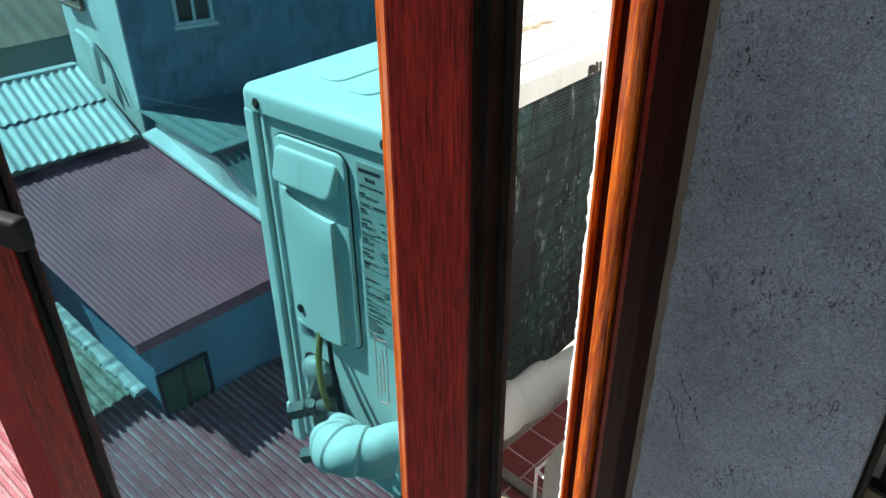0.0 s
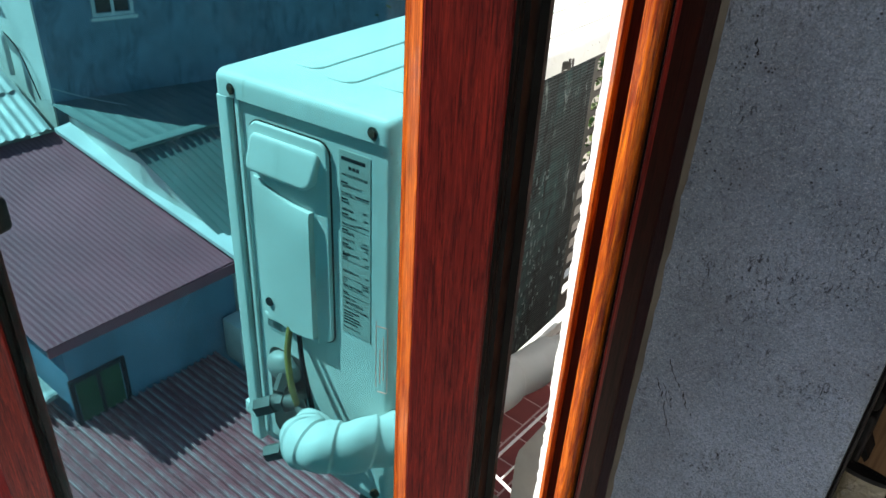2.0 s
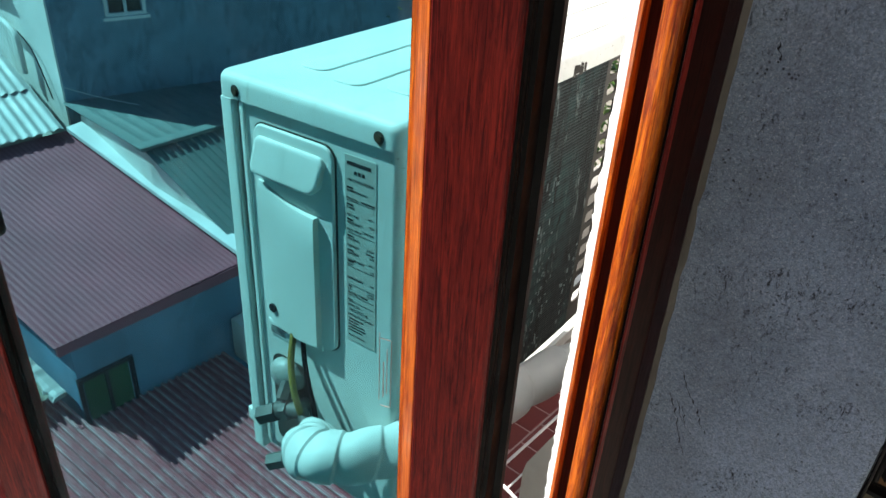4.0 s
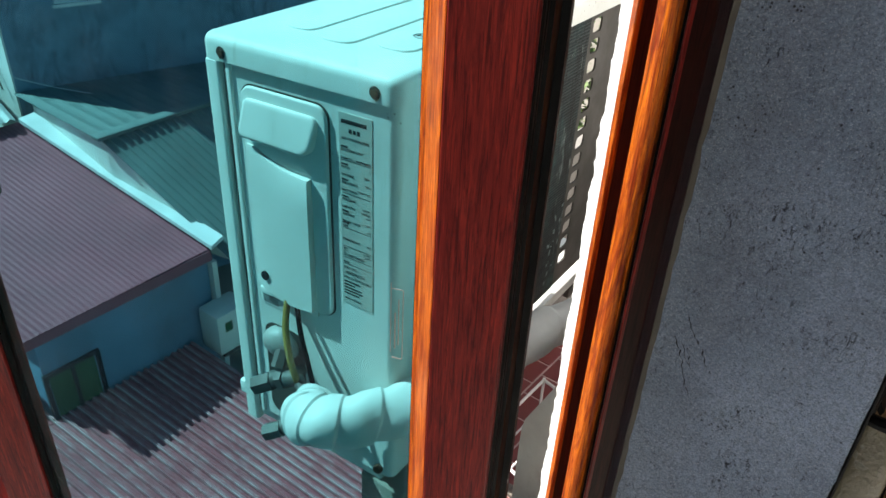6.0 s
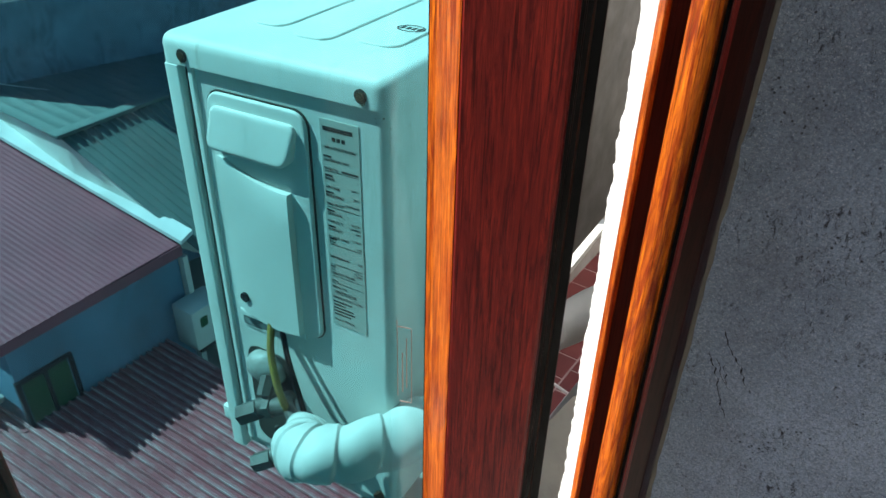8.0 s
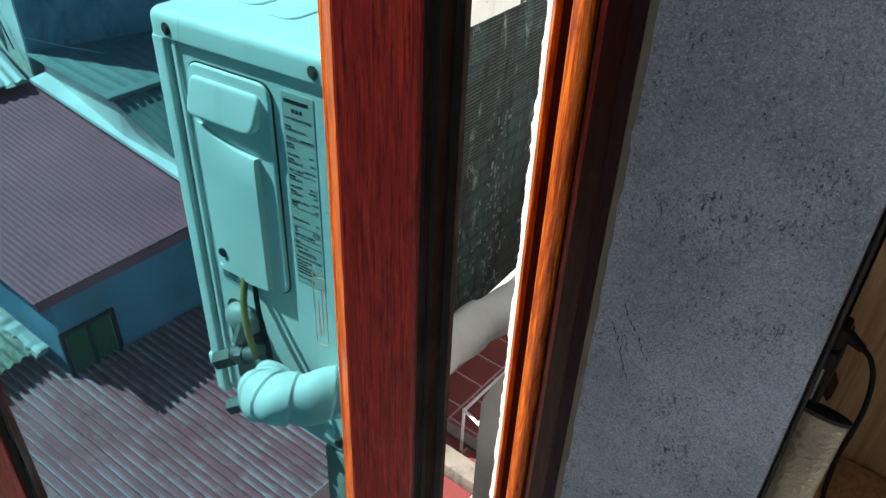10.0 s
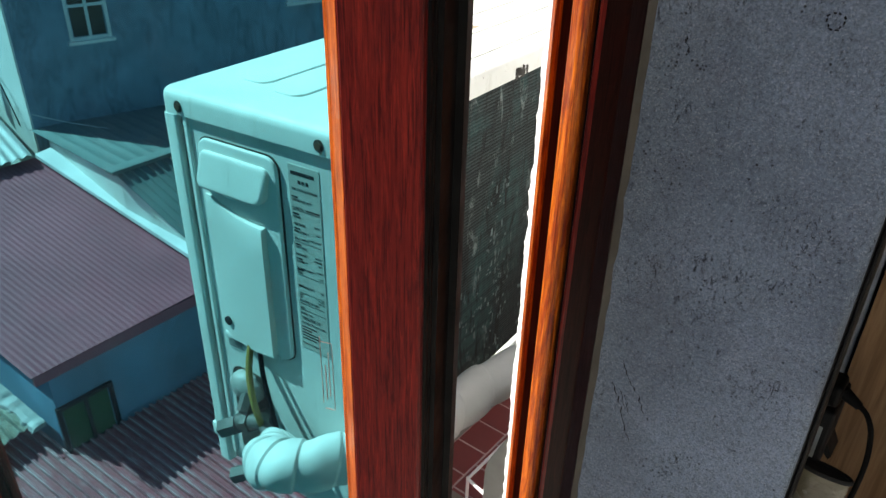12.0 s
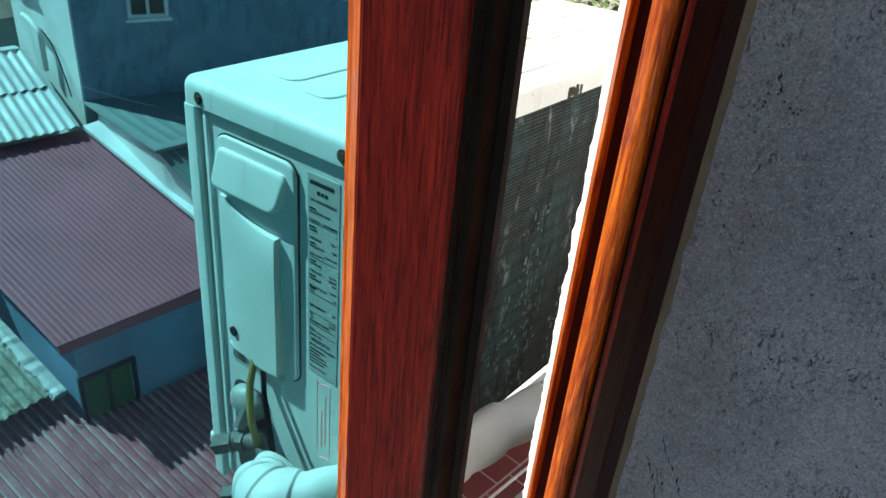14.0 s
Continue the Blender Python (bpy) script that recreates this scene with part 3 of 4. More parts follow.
part("sill", box(-0.309, -0.2370, FAR_JAMB + 0.001, 0.5440, SILL, SILL + 0.0495, 0.004), WOOD, window_1)
part("head", box(-0.309, -0.2370, FAR_JAMB + 0.001, 0.5440, HEAD - 0.0495, HEAD, 0.004), WOOD, window_1)

# ---- the open casement: x runs from the hinge stile to the free stile, y towards the room ----
A = radians(20)
SASH = Matrix(((-math.cos(A), math.sin(A), 0, -0.279), (-math.sin(A), -math.cos(A), 0, 0.348), (0, 0, 1, 0), (0, 0, 0, 1)))
W, Z0, Z1 = 0.660, 0.475, 2.49
WIDER = 0.018  # the free stile carries the lock and is broader
casement = thing("window_sash", SASH, "open outward casement sash, red-brown wood-grain frame, teal glass", "window sash")
STILE = [(0.0015, -0.003), (0.0025, -0.0008), (0.004, 0.0), (0.0585, 0.0), (0.0600, -0.0012), (0.0600, -0.062), (0.0015, -0.062)]
BEAD = [(0.0603, -0.0008), (0.0615, -0.0020), (0.0800, -0.0290), (0.0815, -0.0305), (0.0855, -0.0335), (0.0855, -0.062), (0.0603, -0.062)]
part("stile", prism(STILE, Z0, Z1), WOOD, casement, smooth=False)
part("stile", prism([(W - x + (WIDER if x < 0.01 else 0), y) for x, y in STILE][::-1], Z0, Z1), WOOD, casement, smooth=False)
part("glazing_bead", prism(BEAD, Z0, Z1), LITWOOD, casement, "glazing bead, its wood grain in a golden sunlit tone", smooth=False)
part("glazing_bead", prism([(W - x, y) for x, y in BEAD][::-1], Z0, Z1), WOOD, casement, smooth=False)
EDGE = [(0.0013, -0.004), (-0.0005, -0.006), (-0.0005, -0.010), (0.0005, -0.0105), (0.0005, -0.0125), (-0.001, -0.013), (-0.001, -0.017), (0.0002, -0.0175), (0.0002, -0.0195),
        (-0.0035, -0.021), (-0.0035, -0.050), (-0.0092, -0.052), (-0.0092, -0.0645), (0.0013, -0.0645)]
part("edge_seal", prism(EDGE, Z0, Z1), BLACK, casement, "black grooved weather seal")
part("edge_seal", prism([(W + WIDER - x, y) for x, y in EDGE][::-1], Z0, Z1), BLACK, casement, "black grooved weather seal")
for za, zb, zc in ((Z0, Z0 + 0.057, Z0 + 0.084), (Z1, Z1 - 0.057, Z1 - 0.084)):
    b = bmesh.new()
    rail = [(za, 0.0), (zb, -0.0015), (zc, -0.0285), (zc, -0.062), (za, -0.062)]
    ends = [[b.verts.new((x, y, z)) for z, y in rail] for x in (0.0858, W - 0.0858)]
    for k in range(5):
        b.faces.new((ends[0][k], ends[0][(k + 1) % 5], ends[1][(k + 1) % 5], ends[1][k]))
    b.faces.new(ends[0])
    b.faces.new(ends[1][::-1])
    part("rail", b, WOOD, casement)
part("glass_pane", box(0.0858, W - 0.0858, -0.047, -0.042, Z0 + 0.0858, Z1 - 0.0858), GLASS, casement, "teal tinted window glass", smooth=False)
for x0, x1 in ((0.0858, 0.0870), (W - 0.0900, W - 0.0858)):
    part("glazing_gasket", box(x0, x1, -0.0415, -0.0365, Z0 + 0.085, Z1 - 0.085), BLACK, casement, "black glazing gasket")
    part("glazing_gasket", box(x0, x1, -0.055, -0.0475, Z0 + 0.085, Z1 - 0.085), BLACK, casement, "black glazing gasket")
handle = part("handle", box(W - 0.052, W - 0.018, 0.0005, 0.034, 1.20, 1.33, 0.004, 3), BLACKMETAL, casement, "black cam handle")
part("lever", box(0.418, W - 0.012, 0.0345, 0.053, 1.243, 1.276, 0.006, 4), BLACKMETAL, handle)
tape = bmesh.new()
for x0, x1, z0, z1 in ((0.098, 0.0986, 1.105, 1.180), (0.1092, 0.1098, 1.110, 1.186), (0.099, 0.109, 1.180, 1.1808), (0.099, 0.108, 1.104, 1.105), (0.1018, 0.1026, 1.12, 1.17), (0.1050, 0.1060, 1.115, 1.155)):
    box(x0, x1, -0.0419, -0.0414, z0, z1, bm=tape)
part("tape_scrap", tape, PUTTY, casement, "torn scrap of clear tape", smooth=False)

# ---- the outdoor unit: x across its end, y along it, z up from the lid's screw ----
AC = pose(-0.80, 0.50, 1.25, 0, 0, 3.5)
RACK = 0.0384  # the casing is a little racked: its level edges rise along x while its posts stay upright
ac = thing("air_conditioner", AC, "cream outdoor air conditioner unit, stained lid, on brackets", "air conditioner")


def soft_slab(x0, x1, y0, y1, r, z0, z1, rim, n=6):
    """A slab with round corners and a soft upper rim."""
    b = bmesh.new()
    steps = [(0.0, z0), (0.0, z1 - rim)] + [(rim * (1 - math.cos(radians(a))), z1 - rim + rim * math.sin(radians(a))) for a in (22, 45, 67, 90)]
    rings = [[b.verts.new((x, y, z)) for x, y in rounded(x0 + i, x1 - i, y0 + i, y1 - i, max(r - i, 0.0012), n)] for i, z in steps]
    for r0, r1 in zip(rings, rings[1:]):
        for k in range(len(r0)):
            j = (k + 1) % len(r0)
            b.faces.new((r0[k], r0[j], r1[j], r1[k]))
    b.faces.new(rings[0][::-1])
    b.faces.new(rings[-1])
    return b


lid = part("lid", soft_slab(-0.0345, 0.2690, -0.0020, 0.786, 0.018, -0.0055, 0.0260, 0.012), CREAM, ac, "sun-bleached cream lid")
for x0, x1, y0 in ((0.030, 0.078, 0.075), (0.100, 0.150, 0.060), (0.172, 0.226, 0.075)):
    part("pressed_panel", soft_slab(x0, x1, y0, 0.72, 0.016, 0.0255, 0.0285, 0.0016), CREAM, lid)
seal_ring = bmesh.new()
for k in range(28):
    a0, a1 = 2 * math.pi * k / 28, 2 * math.pi * (k + 1) / 28
    join(seal_ring, prism([(0.205 + 0.017 * r * math.cos(a), 0.135 + 0.011 * r * math.sin(a)) for a, r in ((a0, 1), (a1, 1), (a1, 0.88), (a0, 0.88))], 0.0286, 0.0290))
for k in range(4):
    box(0.193 + k * 0.007, 0.197 + k * 0.007, 0.131, 0.139, 0.0286, 0.0290, bm=seal_ring)
part("stamp", seal_ring, DARKSTEEL, lid, "faded oval stamp", smooth=False)
for x in (0.0035, 0.2380):
    s = part("screw", cyl((x, -0.0015, 0.0060), (x, -0.0045, 0.0060), 0.0048, 6), RUST, ac, "rusty screw")
    part("washer", cyl((x, -0.0012, 0.0060), (x, -0.0028, 0.0060), 0.0074, 16), DARKSTEEL, ac)
for x0 in (-0.0025, 0.2320):
    stain = bmesh.new()
    for k in range(8):
        x = x0 + 0.012 * random.random()
        w, h = 0.0008 + 0.0015 * random.random(), 0.001 + 0.005 * random.random()
        prism([(x - w, 0.004), (x + w, 0.004), (x + w * 0.3, 0.002 - h), (x - w * 0.4, 0.002 - h)], 0.0020, 0.0024, bm=stain, m=STAND)
    part("rust_run", stain, RUSTSTAIN, lid, "pale rust run below the screw", smooth=False)
streak = bmesh.new()
for k in range(16):
    x, y = 0.11 + 0.02 * random.random(), 0.36 + 0.10 * random.random()
    box(x, x + 0.004 + 0.008 * random.random(), y, y + 0.006 + 0.03 * random.random(), 0.0283, 0.0288, bm=streak)
part("rust_patch", streak, RUSTSTAIN, lid, "rusty worn patch on the lid", smooth=False)

STICKER = 0.362
peel = bmesh.new()
for k in range(22):
    y, z = STICKER + 0.034 * random.random(), -0.008 + 0.016 * random.random()
    box(0.2685, 0.2694, y, y + 0.002 + 0.005 * random.random(), z, z + 0.003 + 0.009 * random.random(), bm=peel)
part("sticker_remains", peel, DARKSTEEL, lid, "dark remains of a peeled sticker", smooth=False)
FOOT = -0.575
E1 = [(0.004, 0.004), (0.252, 0.004)] + [(0.252 + 0.012 * math.sin(radians(a)), 0.016 - 0.012 * math.cos(radians(a))) for a in range(15, 91, 15)] + [(0.264, 0.085), (0.260, 0.085), (0.260, 0.018), (0.251, 0.008), (0.004, 0.008)]
part("end_panel", prism(E1, FOOT, -0.006), CREAM, ac)
part("corner_post", soft_slab(-0.0270, -0.0035, -0.003, 0.030, 0.004, -0.600, -0.006, 0.001), CREAM, ac)
# Dark strip set into the seam between corner post and end panel.
part("post_groove", box(-0.0040, 0.0045, 0.0060, 0.012, FOOT, -0.006), DARKSTEEL, ac, "dark strip in the seam beside the post")
part("panel_ridge", soft_slab(0.0042, 0.0125, 0.0005, 0.006, 0.002, FOOT, -0.006, 0.001), CREAM, ac)
part("mounting_tab", box(-0.046, -0.0275, 0.004, 0.030, -0.566, -0.540, 0.003), CREAM, ac)
front = bmesh.new()
for y0, y1, z0, z1 in ((0.031, 0.16, FOOT, -0.006), (0.64, 0.776, FOOT, -0.006), (0.161, 0.639, -0.08, -0.006), (0.161, 0.639, FOOT, -0.50)):
    box(-0.0225, -0.019, y0, y1, z0, z1, bm=front)
part("front_panel", front, CREAM, ac)
part("coil", box(0.243, 0.2610, 0.0855, 0.488, -0.505, -0.006), COIL, ac, "weathered dark heat exchanger fins")
flake = bmesh.new()
for k in range(420):
    y, z = 0.088 + 0.395 * random.random(), -0.50 + 0.485 * random.random()
    if noise.noise(Vector((y * 11, z * 5, 3.3))) < 0.02:
        continue
    w, h, lean = 0.0006 + 0.0013 * random.random(), 0.003 + 0.013 * random.random() ** 2, 0.003 * (random.random() - 0.5)
    flake.faces.new([flake.verts.new(p) for p in ((0.2613, y - w, z), (0.2626, y + w, z + 0.1 * h), (0.2622, y + w + lean, z + h), (0.2614, y - w + lean, z + 0.8 * h))])
tagged(part("flaked_fin", flake, FLAKE, ac, "pale bent and flaking fin edges", smooth=False), kind="stuff")
rear = bmesh.new()
box(0.2570, 0.2600, 0.489, 0.501, -0.505, -0.006, bm=rear)
box(0.2570, 0.2600, 0.533, 0.776, -0.505, -0.006, bm=rear)
z = -0.006
for k in range(14):
    low = -0.017 - k * 0.0327
    box(0.2570, 0.2600, 0.501, 0.533, low, z, bm=rear)
    z = low - 0.0225
    for y, sy in ((0.501, 1), (0.533, -1)):
        for h, sh in ((low, -1), (z, 1)):
            prism([(y, h), (y + sy * 0.006, h), (y + sy * 0.0018, h + sh * 0.0018), (y, h + sh * 0.006)], 0.2570, 0.2600, bm=rear, m=Matrix(((0, 0, 1, 0), (1, 0, 0, 0), (0, 1, 0, 0), (0, 0, 0, 1))))
box(0.2570, 0.2600, 0.501, 0.533, -0.505, z, bm=rear)
part("rear_panel", rear, DARKSTEEL, ac, "brown-grey rear sheet with a column of vent holes", smooth=False)
part("bottom_rail", box(0.2500, 0.2665, 0.0855, 0.779, -0.5360, -0.5240, 0.002), CREAM, ac, "pale lower edge rail")
part("base_pan", box(-0.024, 0.240, 0.009, 0.779, -0.598, -0.5755, 0.004), CREAM, ac)
part("foot_rail", box(0.140, 0.164, 0.03, 0.77, -0.616, -0.5985, 0.002), CREAM, ac)
part("foot_rail", box(0.000, 0.024, 0.03, 0.77, -0.616, -0.5985, 0.002), CREAM, ac)
part("bolt", cyl((0.2415, 0.0038, -0.563), (0.2415, -0.004, -0.563), 0.007, 6), RUST, ac, "rusty hexagon bolt")

part("service_panel", soft_slab(0.0285, 0.1665, -0.3235, -0.0275, 0.018, 0.0, 0.005, 0.003), CREAM, ac).matrix_basis = Matrix.Translation((0, 0.0035, 0)) @ STAND
# Slightly larger dark plate that shows as a thin rim round the panel.
part("panel_seam", prism(rounded(0.0268, 0.1682, -0.3252, -0.0258, 0.019), 0, 0.0018, m=Matrix.Translation((0, 0.004, 0)) @ STAND), DARKSTEEL, ac, "dark line round the service panel")


def hood():
    """The canopy over the cable entry: a flat leaning face with soft edges and rounded lower corners."""
    b = bmesh.new()

    def outline(grow):
        x0, x1, z0, z1 = 0.0300 - grow, 0.1550 + grow, -0.0925 - grow, -0.0420 + grow
        pts = []
        for cx, cz, a, r in ((x1, z1, 0, 0.010), (x0 + 0.006, z1, 90, 0.010), (x0, z0, 180, 0.011), (x1 - 0.005, z0, 270, 0.020)):
            r += grow
            ox, oz = cx - r * math.copysign(1, math.cos(radians(a + 45))), cz - r * math.copysign(1, math.sin(radians(a + 45)))
            pts += [(ox + r * math.cos(radians(a + 15 * k)), oz + r * math.sin(radians(a + 15 * k))) for k in range(7)]
        return pts

    rings = []
    for grow, share in ((0.0, 0.0), (0.0, 0.72), (-0.0008, 0.84), (-0.0022, 0.93), (-0.0042, 0.985), (-0.0065, 1.0)):
        rings.append([b.verts.new((x, -share * (0.006 + 0.008 * (-0.040 - z) / 0.05), z)) for x, z in outline(grow)])
    for r0, r1 in zip(rings, rings[1:]):
        for k in range(len(r0)):
            j = (k + 1) % len(r0)
            b.faces.new((r0[k], r0[j], r1[j], r1[k]))
    b.faces.new(rings[0][::-1])
    b.faces.new(rings[-1])
    return b


def cover():
    """The bowed cover: a broad shield, softly swelling, with a straight lip on its right."""
    b = bmesh.new()
    n, m = 16, 10
    rows = []
    for j in range(m + 1):
        v = j / m
        row = []
        for k in range(n + 1):
            u = k / n
            x = 0.0345 + 0.1055 * u - 0.001 * v
            top = -0.098 - 0.026 * (1 - (1 - u) ** 2.4) - (0.006 * (1 - u / 0.08) if u < 0.08 else 0)
            low = -0.314 - 0.005 * u - 0.008 * math.sin(u * math.pi)
            d = 0.004 + 0.0072 * math.sin(min(1.0, u * 0.62 + 0.02) * math.pi * 0.5 / 0.64) ** 0.8
            d *= 0.80 if j == 0 else (0.95 if j == 1 else 1.0)
            row.append(b.verts.new((x, -d, top + (low - top) * (0.0 if j == 0 else (0.025 if j == 1 else v)))))
        rows.append(row)
    for r0, r1 in zip(rows, rows[1:]):
        for k in range(n):
            b.faces.new((r0[k], r0[k + 1], r1[k + 1], r1[k]))
    ring = rows[0] + [r[-1] for r in rows[1:]] + rows[-1][-2::-1] + [r[0] for r in rows[-2:0:-1]]
    back = [b.verts.new((v.co.x, -0.001, v.co.z)) for v in ring]
    for k in range(len(ring)):
        j = (k + 1) % len(ring)
        b.faces.new((ring[k], ring[j], back[j], back[k]))
    return b


cov = part("service_cover", cover(), CREAM, ac, "bowed cream service cover")
part("hood", hood(), CREAM, ac)
part("cover_flange", box(0.034, 0.142, -0.004, -0.0005, -0.3300, -0.3200, 0.0015), CREAM, ac)
part("cover_screw_hole", cyl((0.0515, -0.0045, -0.294), (0.0515, -0.0096, -0.294), 0.0068, 16), INK, cov, "dark screw hole")

# label with its print
LY = 0.0032
rating_label = part("rating_label", box(0.1860, 0.2340, LY, 0.0045, -0.282, -0.021), PAPER, ac, "aged silver rating label", smooth=False)
rating_label.matrix_basis = Matrix.Translation((-0.0040, 0, -0.008))
LY -= 0.0003
X0, X1 = 0.1885, 0.2315


def bars(name, spans, h):
    for x0, x1, z in spans:
        part(name, box(x0, x1, LY, LY + 0.0003, z, z + h), INK, rating_label, smooth=False)


bars("brand_bar", [(0.1895, 0.2262, -0.0330)], 0.0046)
bars("print_bar", [(0.2005 + 0.006 * k, 0.2048 + 0.006 * k, -0.0435) for k in range(3)], 0.0045)
lettering("print", "AIR CONDITIONER", 0.0046, (X0 + X1) / 2, -0.0525, LY, rating_label, INK, "CENTER")
ROWS_LEFT = [("OUTDOOR UNIT", -0.0665), ("Model No.", -0.0765), ("PHASE", -0.0885), ("VOLTAGE", -0.0985), ("FREQUENCY", -0.1085), ("MAX. INPUT", -0.1185), ("COOLING", -0.1305),
             ("CAPACITY", -0.1405), ("CURRENT", -0.1505), ("POWER INPUT", -0.1605), ("E.E.R.", -0.1665), ("REFRIGERANT", -0.1865), ("H.P.", -0.1995), ("L.P.", -0.2035),
             ("SEALTEST PASSED", -0.2085), ("IPX4", -0.2195), ("SERIAL NO.", -0.2275), ("PRODUCTION DATE", -0.2425), ("Made in Malaysia", -0.2745)]
ROWS_RIGHT = [("1", -0.0855), ("230V~", -0.0955), ("50Hz", -0.1055), ("1.54kW/6.8A", -0.1155), ("3.51kW", -0.1375), ("12640kJ/h", -0.1425), ("6.0A", -0.1475), ("1.19kW", -0.1575),
              ("2.95", -0.1665), ("R22", -0.1865), ("2.7 MPa", -0.1995), ("1.6 MPa", -0.2035), ("2012", -0.2425)]
for words, z in ROWS_LEFT:
    lettering("print", words, 0.0042, X0, z, LY, rating_label, INK)
for words, z in ROWS_RIGHT:
    lettering("print", words, 0.0036, X1, z, LY, rating_label, INK, "RIGHT")
lettering("print", "7892752718", 0.0062, X0 + 0.002, -0.2355, LY, rating_label, INK)
bars("print_bar", [(X0, X0 + 0.010, z + 0.0042) for _, z in ROWS_LEFT[:12:2]] + [(0.2105, X1, -0.0765)] + [(X0, X0 + 0.026, -0.2485), (X0, X0 + 0.017, -0.2530), (X0, X0 + 0.028, -0.2575), (X0, X0 + 0.030, -0.2620), (X0, X0 + 0.024, -0.2665)], 0.0019)
bars("rule", [(X0, X1, z) for z in (-0.0785, -0.1215, -0.1690, -0.1955, -0.2115, -0.2210)], 0.0005)
note = part("warning_note", box(0.030, 0.072, 0.0025, 0.0042, -0.352, -0.330), CREAM, ac, "small printed warning note", smooth=False)
for k in range(5):
    part("print_bar", box(0.032, 0.058 + 0.008 * random.random(), 0.0021, 0.0026, -0.335 - k * 0.0035, -0.3335 - k * 0.0035), INK, note, smooth=False)

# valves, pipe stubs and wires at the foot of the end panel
# Flat dark plate paints the shade of the recess behind the valves.
part("valve_recess", prism(rounded(0.029, 0.104, -0.560, -0.385, 0.02), 0, 0.0015, m=Matrix.Translation((0, 0.0042, 0)) @ STAND), DARKSTEEL, ac, "flat dark plate, the valve recess's shade in its colour")
dome = bmesh.new()
bmesh.ops.create_uvsphere(dome, u_segments=18, v_segments=12, radius=1.0, matrix=Matrix.LocRotScale((0.066, 0.000, -0.410), Euler((0, 0.3, 0.2)), (0.031, 0.020, 0.024)))
for v in dome.verts:
    v.co += Vector((1, 1, 1)) * 0.003 * noise.noise(v.co * 120)
part("sealant_lump", dome, PUTTY, ac, "grey putty sealant lump")
for dx, dz, s in ((0.054, 0.001, 1.0), (0.066, -0.087, 0.92)):
    valve = part("service_valve", cyl((0.020 + dx, -0.034, -0.452 + dz), (0.064 + dx, -0.024, -0.436 + dz), 0.0125 * s, 16), BRASS, ac, "tarnished brass valve")
    part("cap_nut", cyl((0.000 + dx, -0.048, -0.465 + dz), (0.024 + dx, -0.036, -0.452 + dz), 0.0150 * s, 6), BRASS, valve)
    part("collar", cyl((0.034 + dx, -0.031, -0.447 + dz), (0.044 + dx, -0.0285, -0.443 + dz), 0.0165 * s, 6), BRASS, valve)
    part("flare_nut", cyl((0.030 + dx, -0.030, -0.430 + dz), (0.024 + dx, -0.012, -0.412 + dz), 0.0105 * s, 6), BRASS, valve)
    part("stem", cyl((0.040 + dx, -0.028, -0.446 + dz), (0.046 + dx, 0.004, -0.448 + dz), 0.009 * s, 12), BRASS, valve)
    part("pipe_stub", cyl((0.062 + dx, -0.0245, -0.437 + dz), (0.140, -0.034, -0.448 + dz * 0.6), 0.009 * s, 12), BRASS, valve)
part("earth_wire", tube([(0.088, -0.004, -0.318), (0.096, -0.020, -0.355), (0.112, -0.032, -0.395), (0.122, -0.030, -0.440)], 0.0048, 10), WIREGREEN, ac, "yellow-green sleeved wire")
part("power_cable", tube([(0.104, -0.004, -0.320), (0.120, -0.016, -0.360), (0.142, -0.026, -0.405), (0.155, -0.030, -0.450)], 0.0036, 10), BLACK, ac, "black power cable")

for ob in ac.children_recursive:
    m = ac.matrix_basis.inverted() @ (ac.matrix_basis @ ob.matrix_basis if ob.parent == ac else ac.matrix_basis @ ob.parent.matrix_basis @ ob.matrix_basis)
    ob.data.transform(m.inverted() @ Matrix(((1, 0, 0, 0), (0, 1, 0, 0), (RACK, 0, 1, 0), (0, 0, 0, 1))) @ m)

# the wrapped pipe bundle that runs from the valves towards the house wall
def wrap(u, a):
    turn = (u * 15 + a / (2 * math.pi)) % 1.0
    lap = turn / 0.93 if turn < 0.93 else (1.0 - turn) / 0.07
    return 0.0325 + 0.0034 * lap + 0.0016 * math.sin(3 * a + u * 31) + 0.0012 * math.sin(u * 90 + a)


pipe_run = thing("insulated_pipe", None, "white tape-wrapped refrigerant pipe bundle from the valves", "pipe")
part("wrapping", tube([(-0.630, 0.468, 0.806), (-0.622, 0.448, 0.814), (-0.606, 0.432, 0.828), (-0.566, 0.444, 0.840), (-0.520, 0.515, 0.838), (-0.495, 0.620, 0.826), (-0.495, 0.740, 0.806), (-0.480, 0.900, 0.785), (-0.400, 1.05, 0.785), (-0.310, 1.10, 0.785)], wrap, 64, 50), TAPE, pipe_run, angle=20)
# ---- the balcony under the unit ----
balcony = thing("balcony", None, "red clay tiled balcony floor on a concrete slab", "balcony", kind="structure")
part("slab", box(-0.938, -0.3355, 0.515, 3.0, -0.18, -0.0012), GROUT, balcony, smooth=False)
tagged(part("parapet_pier", box(-0.600, -0.520, 0.520, 0.60, 0.0, 0.6590, 0.006), KERB, None), "grey concrete low pier under the unit", "pier", kind="structure")
tagged(part("support_bar", box(-0.95, -0.62, 1.19, 1.225, 0.600, 0.6345, 0.003), DARKSTEEL, None), "brown-grey steel bar that carries the unit", "bar")
# This outer wall is added behind the unit to keep sun off the tiles.
tagged(part("parapet", box(-1.02, -0.9395, 0.98, 3.0, -0.18, 0.64, 0.006), CONCRETE, None), "unseen grey concrete parapet added to shade the balcony tiles", "parapet", kind="structure")
